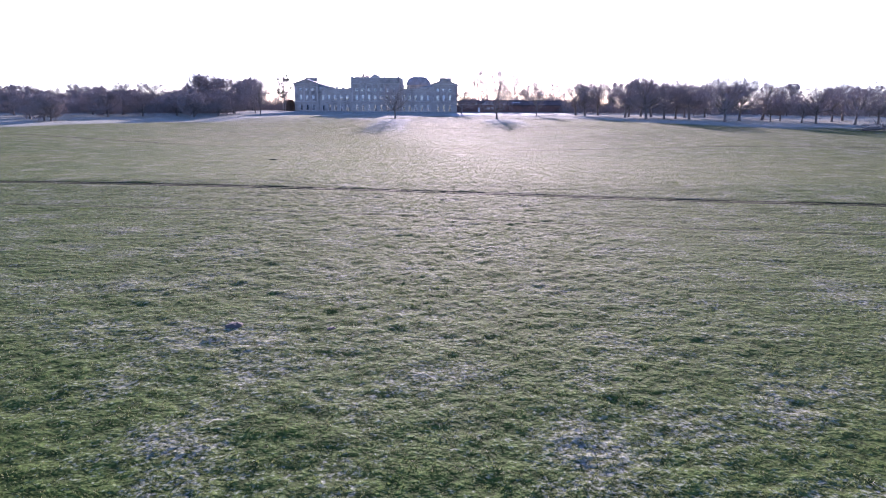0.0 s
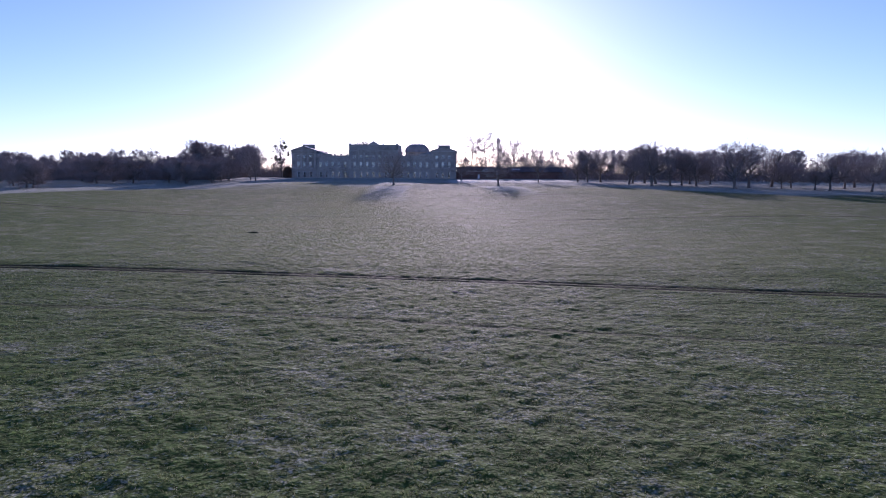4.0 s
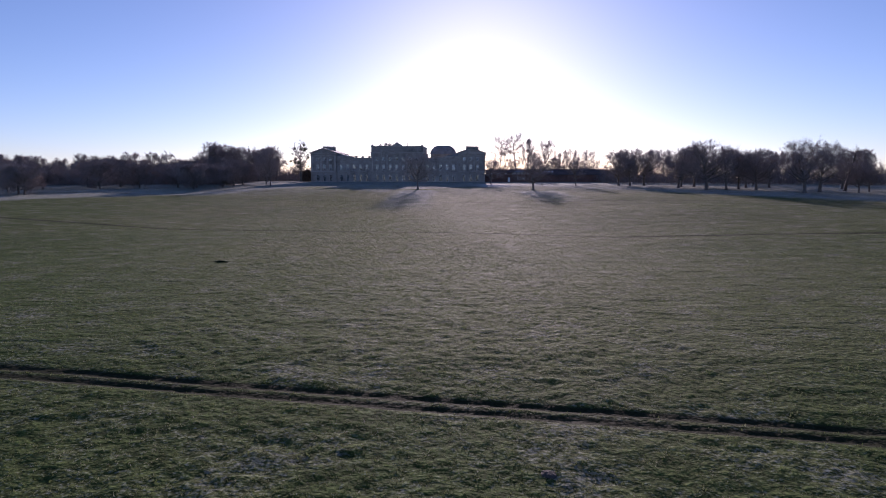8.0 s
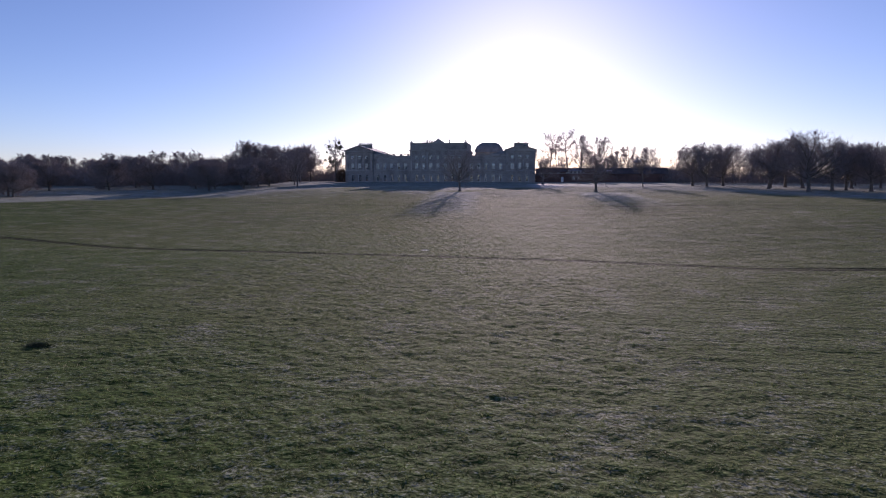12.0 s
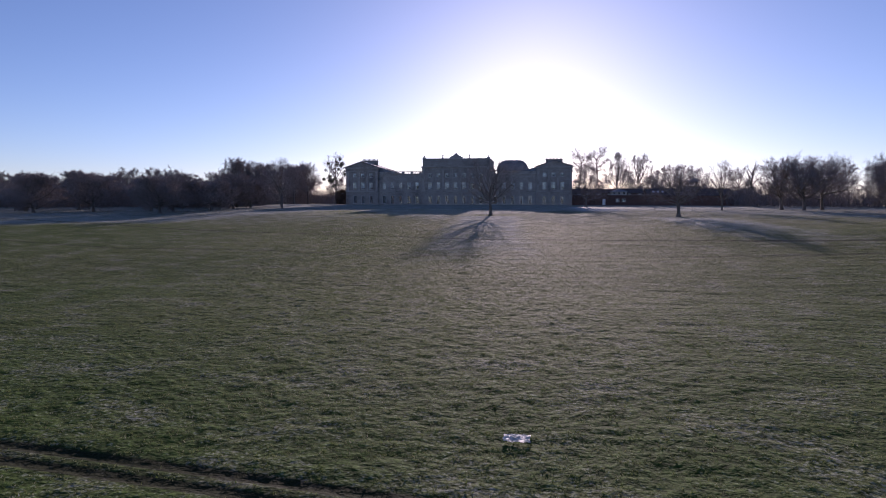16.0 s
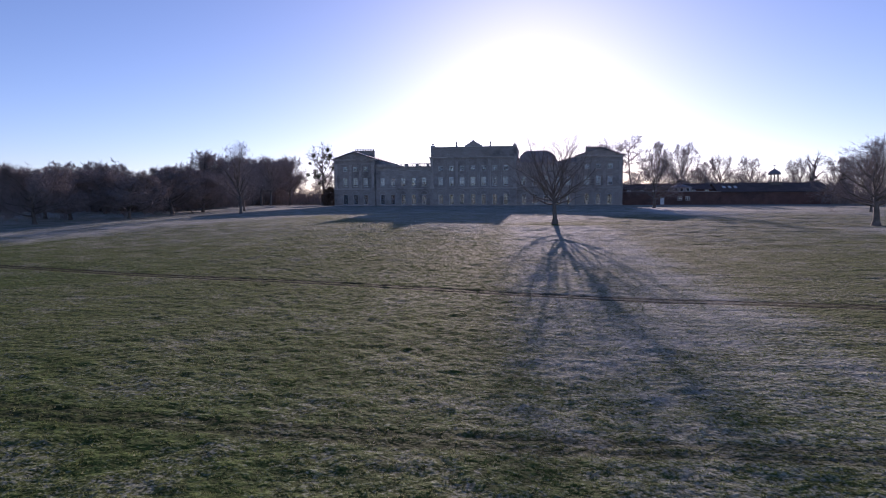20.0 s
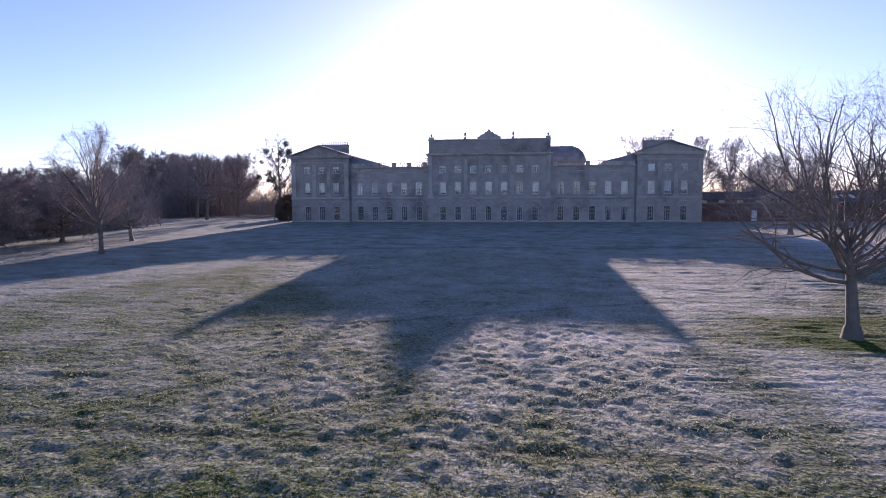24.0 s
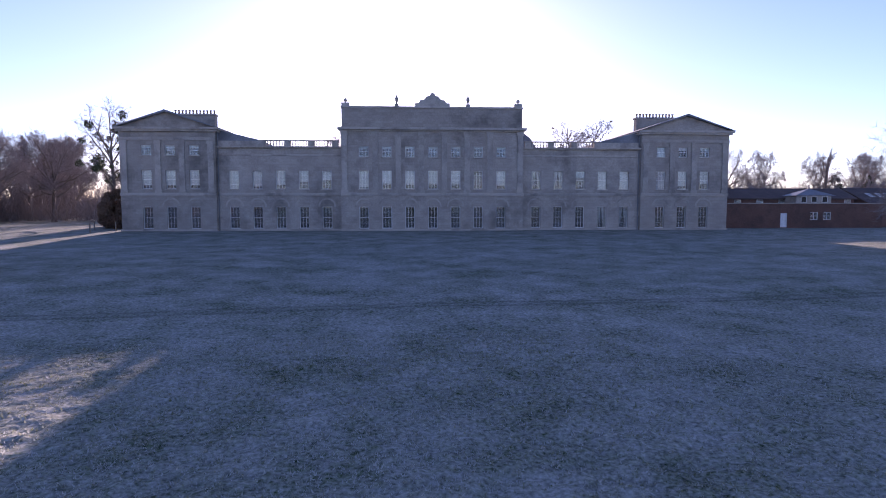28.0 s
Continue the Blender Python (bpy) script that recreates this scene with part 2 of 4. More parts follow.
def meadow():
    m, n, l, p = nodes_of("frosted_pasture")
    co = n.new("ShaderNodeNewGeometry").outputs["Position"]
    sep = n.new("ShaderNodeSeparateXYZ")
    l.new(co, sep.inputs[0])
    X, Y = sep.outputs[0], sep.outputs[1]
    big, mid, tuft = noise_of(n, l, co, 0.035, 3, 0.5), noise_of(n, l, co, 0.4, 3, 0.6), noise_of(n, l, co, 3.8, 3, 0.55)
    fine, tips = noise_of(n, l, co, 11.0, 3, 0.6), noise_of(n, l, co, 6.5, 2, 0.6)
    r1 = ramp(n, [(0.32, (0.040, 0.070, 0.014)), (0.5, (0.060, 0.090, 0.024)), (0.70, (0.096, 0.102, 0.040))])
    l.new(mid.outputs[0], r1.inputs[0])
    r2 = ramp(n, [(0.40, (0.034, 0.068, 0.012)), (0.60, (0.080, 0.096, 0.034))])
    side = n.new("ShaderNodeMapRange")
    l.new(calc(n, l, "ADD", X, calc(n, l, "MULTIPLY_ADD", Y, 0.29, 30.0)), side.inputs[0])
    side.inputs[1].default_value, side.inputs[2].default_value, side.inputs[3].default_value, side.inputs[4].default_value = -18.0, 22.0, -0.07, 0.07
    l.new(calc(n, l, "ADD", big.outputs[0], side.outputs[0]), r2.inputs[0])
    col = mixed(n, l, 0.5, r1.outputs[0], r2.outputs[0])
    g = ramp(n, [(0.34, (0.55, 0.55, 0.52)), (0.66, (1.45, 1.45, 1.4))])
    l.new(fine.outputs[0], g.inputs[0])
    mul = n.new("ShaderNodeMix")
    mul.data_type, mul.blend_type = "RGBA", "MULTIPLY"
    mul.inputs[0].default_value = 1.0
    l.new(col, mul.inputs[6])
    l.new(g.outputs[0], mul.inputs[7])
    g2 = ramp(n, [(0.36, (0.66, 0.68, 0.66)), (0.64, (1.34, 1.32, 1.34))])
    l.new(tuft.outputs[0], g2.inputs[0])
    mul2 = n.new("ShaderNodeMix")
    mul2.data_type, mul2.blend_type = "RGBA", "MULTIPLY"
    mul2.inputs[0].default_value = 1.0
    l.new(mul.outputs[2], mul2.inputs[6])
    l.new(g2.outputs[0], mul2.inputs[7])
    col = mul2.outputs[2]
    # hoar frost on the tips: thin over the open field, thicker towards the house
    bare0 = noise_of(n, l, co, 0.09, 3)
    near = calc(n, l, "MULTIPLY", frost_line(n, l, X, Y, bare0.outputs[0]), 0.175)
    fr = calc(n, l, "ADD", calc(n, l, "MULTIPLY", tips.outputs[0], 0.3), calc(n, l, "ADD", calc(n, l, "MULTIPLY", mid.outputs[0], 0.32), calc(n, l, "MULTIPLY", fine.outputs[0], 0.38)))
    fr = calc(n, l, "ADD", fr, near)
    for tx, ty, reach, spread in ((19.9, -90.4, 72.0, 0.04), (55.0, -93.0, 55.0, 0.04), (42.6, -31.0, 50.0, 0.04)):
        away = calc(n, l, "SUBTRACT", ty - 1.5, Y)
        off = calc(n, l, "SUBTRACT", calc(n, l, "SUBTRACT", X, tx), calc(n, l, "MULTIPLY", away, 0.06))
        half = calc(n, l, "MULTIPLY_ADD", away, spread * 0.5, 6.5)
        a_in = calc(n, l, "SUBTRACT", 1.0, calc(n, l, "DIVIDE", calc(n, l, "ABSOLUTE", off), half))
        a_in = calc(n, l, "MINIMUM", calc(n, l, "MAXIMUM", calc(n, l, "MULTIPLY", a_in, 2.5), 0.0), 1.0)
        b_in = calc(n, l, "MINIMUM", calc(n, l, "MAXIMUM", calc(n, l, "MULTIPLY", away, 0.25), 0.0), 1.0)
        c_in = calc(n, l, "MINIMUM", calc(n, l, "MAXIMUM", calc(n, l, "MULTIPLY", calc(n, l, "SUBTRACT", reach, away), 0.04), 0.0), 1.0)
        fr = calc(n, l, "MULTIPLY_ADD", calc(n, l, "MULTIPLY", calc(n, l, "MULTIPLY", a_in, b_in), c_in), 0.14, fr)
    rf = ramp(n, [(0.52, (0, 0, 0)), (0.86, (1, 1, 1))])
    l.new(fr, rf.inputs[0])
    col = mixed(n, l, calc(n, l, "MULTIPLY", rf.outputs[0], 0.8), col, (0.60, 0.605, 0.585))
    # wheel tracks: trodden, muddy grass
    total = None
    for a, b, gauge, strength in TRACKS:
        w = calc(n, l, "MULTIPLY", calc(n, l, "SINE", calc(n, l, "MULTIPLY_ADD", X, 0.055, a)), 0.4)
        w2 = calc(n, l, "MULTIPLY", calc(n, l, "SINE", calc(n, l, "MULTIPLY_ADD", X, 0.21, 2 * a)), 0.15)
        line = calc(n, l, "ADD", calc(n, l, "MULTIPLY_ADD", X, b, a), calc(n, l, "ADD", w, w2))
        d = calc(n, l, "ABSOLUTE", calc(n, l, "SUBTRACT", Y, line))
        worn = calc(n, l, "MULTIPLY", calc(n, l, "MINIMUM", calc(n, l, "MAXIMUM", calc(n, l, "MULTIPLY_ADD", d, -4.0, 1.6 + 2.0 * gauge), 0.0), 1.0), 0.34 * strength)
        if gauge:
            d = calc(n, l, "ABSOLUTE", calc(n, l, "SUBTRACT", d, gauge / 2))
        k = calc(n, l, "MINIMUM", calc(n, l, "MAXIMUM", calc(n, l, "MULTIPLY_ADD", d, -6.5, 1.85), 0.0), 1.0)
        k = calc(n, l, "MAXIMUM", calc(n, l, "MULTIPLY", k, strength), worn)
        total = k if total is None else calc(n, l, "MAXIMUM", total, k)
    total = calc(n, l, "MULTIPLY", total, calc(n, l, "MULTIPLY_ADD", tuft.outputs[0], 0.6, 0.9))
    total = calc(n, l, "MINIMUM", total, 0.9)
    col = mixed(n, l, total, col, (0.018, 0.020, 0.010))
    # a few bare, poached patches
    bare = noise_of(n, l, co, 0.16, 3)
    rb = ramp(n, [(0.72, (0, 0, 0)), (0.80, (1, 1, 1))])
    l.new(bare.outputs[0], rb.inputs[0])
    col = mixed(n, l, calc(n, l, "MULTIPLY", rb.outputs[0], 0.3), col, (0.07, 0.062, 0.05))
    l.new(col, p.inputs["Base Color"])
    p.inputs["Roughness"].default_value, p.inputs["Specular IOR Level"].default_value = 0.92, 0.045
    b1, b2 = n.new("ShaderNodeBump"), n.new("ShaderNodeBump")
    b1.inputs["Strength"].default_value, b1.inputs["Distance"].default_value = 1.0, 0.10
    b2.inputs["Strength"].default_value, b2.inputs["Distance"].default_value = 0.6, 0.016
    l.new(tuft.outputs[0], b1.inputs["Height"])
    l.new(fine.outputs[0], b2.inputs["Height"])
    l.new(b1.outputs[0], b2.inputs["Normal"])
    l.new(b2.outputs[0], p.inputs["Normal"])
    return m


MEADOW = meadow()


def blade_material():
    m, n, l, p = nodes_of("frosted_grass_blades")
    geo = n.new("ShaderNodeNewGeometry")
    sep = n.new("ShaderNodeSeparateXYZ")
    l.new(geo.outputs["Position"], sep.inputs[0])
    r = ramp(n, [(0.0, (0.062, 0.110, 0.026)), (0.35, (0.10, 0.145, 0.043)), (0.6, (0.165, 0.19, 0.082)), (0.8, (0.28, 0.29, 0.20)), (1.0, (0.46, 0.48, 0.46))])
    patch = noise_of(n, l, geo.outputs["Position"], 0.12, 3)
    ragged, clump = noise_of(n, l, geo.outputs["Position"], 0.09, 3), noise_of(n, l, geo.outputs["Position"], 4.5, 2)
    near = calc(n, l, "MULTIPLY", frost_line(n, l, sep.outputs[0], sep.outputs[1], ragged.outputs[0]), 0.36)
    k = calc(n, l, "ADD", calc(n, l, "MULTIPLY", geo.outputs["Random Per Island"], 0.28), calc(n, l, "MULTIPLY_ADD", patch.outputs[0], 0.6, -0.3))
    k = calc(n, l, "MULTIPLY_ADD", clump.outputs[0], 0.75, k)
    l.new(calc(n, l, "ADD", k, near), r.inputs[0])
    l.new(r.outputs[0], p.inputs["Base Color"])
    p.inputs["Roughness"].default_value, p.inputs["Specular IOR Level"].default_value = 0.8, 0.15
    t = n.new("ShaderNodeBsdfTranslucent")
    l.new(r.outputs[0], t.inputs["Color"])
    mx = n.new("ShaderNodeMixShader")
    mx.inputs[0].default_value = 0.45
    l.new(p.outputs[0], mx.inputs[1])
    l.new(t.outputs[0], mx.inputs[2])
    l.new(mx.outputs[0], n["Material Output"].inputs[0])
    return m


BLADES = blade_material()


# ---- mesh helpers ----
def mesh_of(name, verts, faces, material, smooth=False):
    me = bpy.data.meshes.new(name)
    me.from_pydata(verts, [], faces)
    me.materials.append(material)
    if smooth:
        me.polygons.foreach_set("use_smooth", [True] * len(me.polygons))
    return me


def part(name, bm, material, parent, label=""):
    me = bpy.data.meshes.new(name)
    bm.to_mesh(me)
    bm.free()
    me.materials.append(material)
    return part_mesh(name, me, parent, label)


def part_mesh(name, me, parent, label=""):
    ob = new(name, me)
    ob.parent = parent
    if label:
        tagged(ob, label)
    return ob


def thing(name, label, category, group="", kind="", at=(0, 0, 0)):
    ob = new(name)
    ob.empty_display_size = 0.2
    ob.location = at
    return tagged(ob, label, category, group, kind)


def box(bm, x0, x1, y0, y1, z0, z1, bevel=0.0):
    vs = [bm.verts.new((x, y, z)) for x in (x0, x1) for y in (y0, y1) for z in (z0, z1)]
    fs = [bm.faces.new([vs[i] for i in q]) for q in ((0, 1, 3, 2), (4, 6, 7, 5), (0, 4, 5, 1), (2, 3, 7, 6), (0, 2, 6, 4), (1, 5, 7, 3))]
    if bevel:
        es = list({e for f in fs for e in f.edges})
        bmesh.ops.bevel(bm, geom=es, offset=bevel, segments=1, affect="EDGES")
    return bm


def boxed(name, dims, material, parent, label="", bevel=0.0):
    return part(name, box(bmesh.new(), *dims, bevel=bevel), material, parent, label)


def prism(bm, outline, axis, a, b):
    """An outline of (u, z) extruded along axis 'x' or 'y' from a to b."""
    def put(u, z, w):
        return (w, u, z) if axis == "x" else (u, w, z)
    lo, hi = [bm.verts.new(put(u, z, a)) for u, z in outline], [bm.verts.new(put(u, z, b)) for u, z in outline]
    bm.faces.new(lo[::-1])
    bm.faces.new(hi)
    k = len(outline)
    for i in range(k):
        bm.faces.new((lo[i], lo[(i + 1) % k], hi[(i + 1) % k], hi[i]))
    bmesh.ops.recalc_face_normals(bm, faces=bm.faces)
    return bm


def lathe(bm, profile, cx, cy, sides=12):
    rings = []
    for r, z in profile:
        rings.append([bm.verts.new((cx + r * math.cos(2 * math.pi * i / sides), cy + r * math.sin(2 * math.pi * i / sides), z)) for i in range(sides)])
    for lo, hi in zip(rings, rings[1:]):
        for i in range(sides):
            bm.faces.new((lo[i], lo[(i + 1) % sides], hi[(i + 1) % sides], hi[i]))
    bm.faces.new(rings[0][::-1])
    bm.faces.new(rings[-1])
    return bm


def wall_mesh(x0, x1, z0, z1, y0, y1, holes):
    """A wall in the x-z plane from y0 (front) to y1, with rectangular holes (hx0, hx1, hz0, hz1) cut through it."""
    xs = sorted({x0, x1, *[v for h in holes for v in h[:2]]})
    zs = sorted({z0, z1, *[v for h in holes for v in h[2:]]})
    solid = {}
    for i in range(len(xs) - 1):
        for j in range(len(zs) - 1):
            cx, cz = (xs[i] + xs[i + 1]) / 2, (zs[j] + zs[j + 1]) / 2
            solid[i, j] = not any(h[0] < cx < h[1] and h[2] < cz < h[3] for h in holes)
    vs, fs = [], []

    def quad(*pts):
        k = len(vs)
        vs.extend(pts)
        fs.append((k, k + 1, k + 2, k + 3))
    for (i, j), s in solid.items():
        if not s:
            continue
        a, b, c, d = xs[i], xs[i + 1], zs[j], zs[j + 1]
        quad((a, y0, c), (b, y0, c), (b, y0, d), (a, y0, d))
        quad((b, y1, c), (a, y1, c), (a, y1, d), (b, y1, d))
        if not solid.get((i - 1, j)):
            quad((a, y1, c), (a, y0, c), (a, y0, d), (a, y1, d))
        if not solid.get((i + 1, j)):
            quad((b, y0, c), (b, y1, c), (b, y1, d), (b, y0, d))
        if not solid.get((i, j - 1)):
            quad((a, y1, c), (b, y1, c), (b, y0, c), (a, y0, c))
        if not solid.get((i, j + 1)):
            quad((a, y0, d), (b, y0, d), (b, y1, d), (a, y1, d))
    return vs, fs


# ---- the ground ----
SLOPE = 0.0197


def ground_z(x, y):
    return SLOPE * y if y < 0 else 0.0


def lattice(x, y, cell, seed):
    """Smooth random heights, one value to a cell."""
    rng = np.random.default_rng(seed)
    table = rng.random((256, 256))
    u, v = x / cell, y / cell
    i, j = np.floor(u).astype(int), np.floor(v).astype(int)
    fu, fv = u - i, v - j
    fu, fv = fu * fu * (3 - 2 * fu), fv * fv * (3 - 2 * fv)
    g = lambda a, b: table[a % 256, b % 256]
    return (g(i, j) * (1 - fu) + g(i + 1, j) * fu) * (1 - fv) + (g(i, j + 1) * (1 - fu) + g(i + 1, j + 1) * fu) * fv - 0.5


def relief(x, y):
    # tussocks, rougher on the ungrazed side towards the house
    rough = 1.0 + 0.8 * np.clip((y + 118) / 22, 0, 1) * np.clip((x + 12 + 0.2 * y + 20) / 14, 0.25, 1)
    z = 0.04 * lattice(x, y, 1.1, 1) + rough * (0.04 * lattice(x + 0.3 * y, y, 0.46, 2) + 0.06 * lattice(x - 0.2 * y, y, 0.28, 5))
    z = z + 0.03 * lattice(x, y, 3.1, 3)
    for a, b, gauge, strength in TRACKS:
        line = a + b * x + 0.4 * np.sin(x * 0.055 + a) + 0.15 * np.sin(x * 0.21 + 2 * a)
        d = np.abs(y - line)
        tread = strength * np.exp(-(d / (0.45 + gauge / 2)) ** 4)
        if gauge:
            d = np.abs(d - gauge / 2)
        z = z * (1 - 0.8 * tread) - 0.02 * tread - 0.062 * strength * np.clip(0.9 + 0.4 * lattice(x, y, 2.3, 8), 0.3, 1.2) * np.exp(-(d / 0.17) ** 2)
    z = z + 0.30 * lattice(x, y, 19.0, 4)
    fade = np.clip((-y - 6.0) / 14.0, 0, 1)
    # a shallow dip crosses the middle of the pasture
    dip = np.interp(y, [-310, -285, -253, -232, -215, -196, -172, -150, -130, -110, -95, -80], [0, 0.1, 0.3, -0.35, -1.0, -1.45, -1.7, -1.5, -1.15, -0.6, -0.15, 0])
    return z * fade + dip * np.clip((62 - np.abs(x - line_x(y))) / 34, 0, 1)


def line_x(y):
    """The middle of the strip that is crossed, for each y."""
    return np.interp(-y, [60, 80, 105, 125, 150, 200, 245, 305], [-4, -3.5, 2, 7, 13.5, 28, 38, 44.5])


def steps(*spans):
    out = []
    for a, b, s in spans:
        out += list(np.arange(a, b, s))
    return np.array(out + [spans[-1][1]])


def build_ground():
    gu = steps((-3500, -400, 260), (-400, -140, 16), (-140, -40, 2.2), (-40, -11.2, 0.8), (-11.2, 11.2, 0.14), (11.2, 40, 0.8), (40, 160, 2.2), (160, 420, 16), (420, 3500, 280))
    gy = steps((-1200, -340, 60), (-340, -306, 3), (-306, -46, 0.14), (-46, 0, 1.0), (0, 40, 5), (40, 400, 30), (400, 4200, 300))
    X, Y = np.meshgrid(gu, gy)
    X = X + line_x(Y)
    gx = gu
    Z = np.where(Y < 0, SLOPE * np.maximum(Y, -420), 0.0) + relief(X, Y)
    co = np.stack([X, Y, Z], -1).reshape(-1, 3)
    nx, ny = len(gx), len(gy)
    k = np.arange(nx * ny).reshape(ny, nx)
    faces = np.stack([k[:-1, :-1], k[:-1, 1:], k[1:, 1:], k[1:, :-1]], -1).reshape(-1, 4)
    me = bpy.data.meshes.new("ground")
    me.vertices.add(len(co))
    me.vertices.foreach_set("co", co.astype(np.float32).ravel())
    me.loops.add(faces.size)
    me.loops.foreach_set("vertex_index", faces.astype(np.int32).ravel())
    me.polygons.add(len(faces))
    me.polygons.foreach_set("loop_start", np.arange(0, faces.size, 4, dtype=np.int32))
    me.polygons.foreach_set("use_smooth", np.ones(len(faces), dtype=bool))
    me.update(calc_edges=True)
    me.materials.append(MEADOW)
    return tagged(new("ground", me), "frosty green-brown grazed pasture crossed by wheel tracks", "ground", kind="structure")


build_ground()


# ---- the country house ----
FRONT = 0.0
house = thing("country_house", "long grey sandstone country house with pedimented end wings and tall chimneys", "house")


def add_window(x, z0, z1, y, w=1.25, bars=(2, 4), blind=0.0, curtain=False, sill=True):
    """A sash window in a wall whose front is at y: frame with glazing bars, pane, sill, and blind or curtain."""
    a, b, f, yy = x - w / 2, x + w / 2, 0.07, y + 0.22
    vs, fs = wall_mesh(a, b, z0, z1, yy, yy + 0.10, [(a + f, b - f, z0 + f, z1 - f)])
    win = part_mesh("window", mesh_of("window", vs, fs, PAINT), house, "white-painted sash window")
    nx, nz = bars
    for i in range(1, nx + 1):
        c = a + (b - a) * i / (nx + 1)
        boxed("glazing_bar", (c - 0.013, c + 0.013, yy + 0.02, yy + 0.034, z0 + f, z1 - f), PAINT, win)
    for i in range(1, nz):
        c = z0 + (z1 - z0) * i / nz
        t = 0.022 if i * 2 == nz else 0.009
        boxed("glazing_bar", (a + f, b - f, yy + 0.012, yy + 0.030, c - t, c + t), PAINT, win)
    pane = boxed("pane", (a + f, b - f, yy + 0.035, yy + 0.045, z0 + f, z1 - f), GLASS, win)
    pane.visible_shadow = False
    if sill:
        boxed("sill", (a - 0.14, b + 0.14, y - 0.12, y + 0.22, z0 - 0.14, z0), STONE_TRIM, win, "projecting stone sill", 0.02)
    if blind > 0:
        boxed("blind", (a + 0.02, b - 0.02, yy + 0.14, yy + 0.16, z1 - (z1 - z0) * blind, z1), BLIND, win, "lowered cream roller blind")
    if curtain:
        for s in (-1, 1):
            bm = bmesh.new()
            e = x + s * w / 2
            pts = []
            for k in range(7):
                t = k / 6
                pts.append((t, 0.05 * math.sin(k * 2.1)))
            lo = [bm.verts.new((e - s * (w * 0.42) * t * 0.45, yy + 0.2 + d, z0)) for t, d in pts]
            hi = [bm.verts.new((e - s * (w * 0.5) * t, yy + 0.2 + d, z1)) for t, d in pts]
            for k in range(6):
                bm.faces.new((lo[k], lo[k + 1], hi[k + 1], hi[k]))
            bmesh.ops.solidify(bm, geom=bm.faces[:], thickness=0.02)
            part("curtain", bm, PAINT, win, "pale curtain drawn to one side")
    return win


def arch_trim(x, y, z_spring, radius, parent):
    """A raised semicircular arch over a ground-floor window."""
    bm = bmesh.new()
    n = 14
    for k in range(n):
        a0, a1 = math.pi * k / n, math.pi * (k + 1) / n
        ring = []
        for a in (a0, a1):
            for r in (radius, radius + 0.22):
                ring.append((x + r * math.cos(a), z_spring + r * math.sin(a)))
        v = [bm.verts.new((px, yy, pz)) for yy in (y - 0.07, y + 0.02) for px, pz in ring]
        for q in ((0, 1, 3, 2), (4, 6, 7, 5), (0, 2, 6, 4), (1, 5, 7, 3)):
            bm.faces.new([v[i] for i in q])
    bmesh.ops.remove_doubles(bm, verts=bm.verts, dist=1e-4)
    bmesh.ops.recalc_face_normals(bm, faces=bm.faces)
    return part("arch", bm, STONE_TRIM, parent, "shallow stone arch over a window")


WING_X, LINK_X, CENTRE_X = (30.7, 33.7, 36.7), (13.9, 16.9, 19.9, 22.9, 25.9), (-9, -6, -3, 0, 3, 6, 9)
G0, G1, F0, F1, S0, S1 = 0.3, 3.15, 5.45, 7.85, 9.75, 11.05
# how far the first-floor blinds are down
BLINDS = {14: 0.0, 17: 0.0, 20: 0.35, 23: 1.0, 26: 1.0, 31: 1.0, 34: 0.8, 37: 0.7, -14: 0.5, -17: 0.6, -20: 0.75, -23: 0.85, -26: 1.0, -31: 0.8, -34: 0.8, -37: 0.8, 9: 0.8, -9: 0.9, 6: 0.0}


def facade(x0, x1, y, top, bays, floors):
    holes = [(c - 0.625, c + 0.625, a, b) for c in bays for a, b in floors]
    vs, fs = wall_mesh(x0, x1, -0.4, top, y, y + 0.55, holes)
    wall = part_mesh("wall", mesh_of("facade", vs, fs, STONE), house, "coursed grey-brown sandstone front wall")
    for c in bays:
        for a, b in floors:
            up = a > 4
            tall = b - a > 1.6
            bl = 0.0
            if up:
                bl = BLINDS.get(round(c), 0.7) if tall else (1.0 if 30 < c < 32 else 0.3 if abs(c) > 30 else 0.2)
            cur = (c > 22 and c < 27) if not up else (tall and 13 < c < 18)
            add_window(c, a, b, y, 1.25, (2, 4) if tall else (2, 2), bl, cur)
            if not up:
                arch_trim(c, y, 3.15, 0.95, house)
    return wall


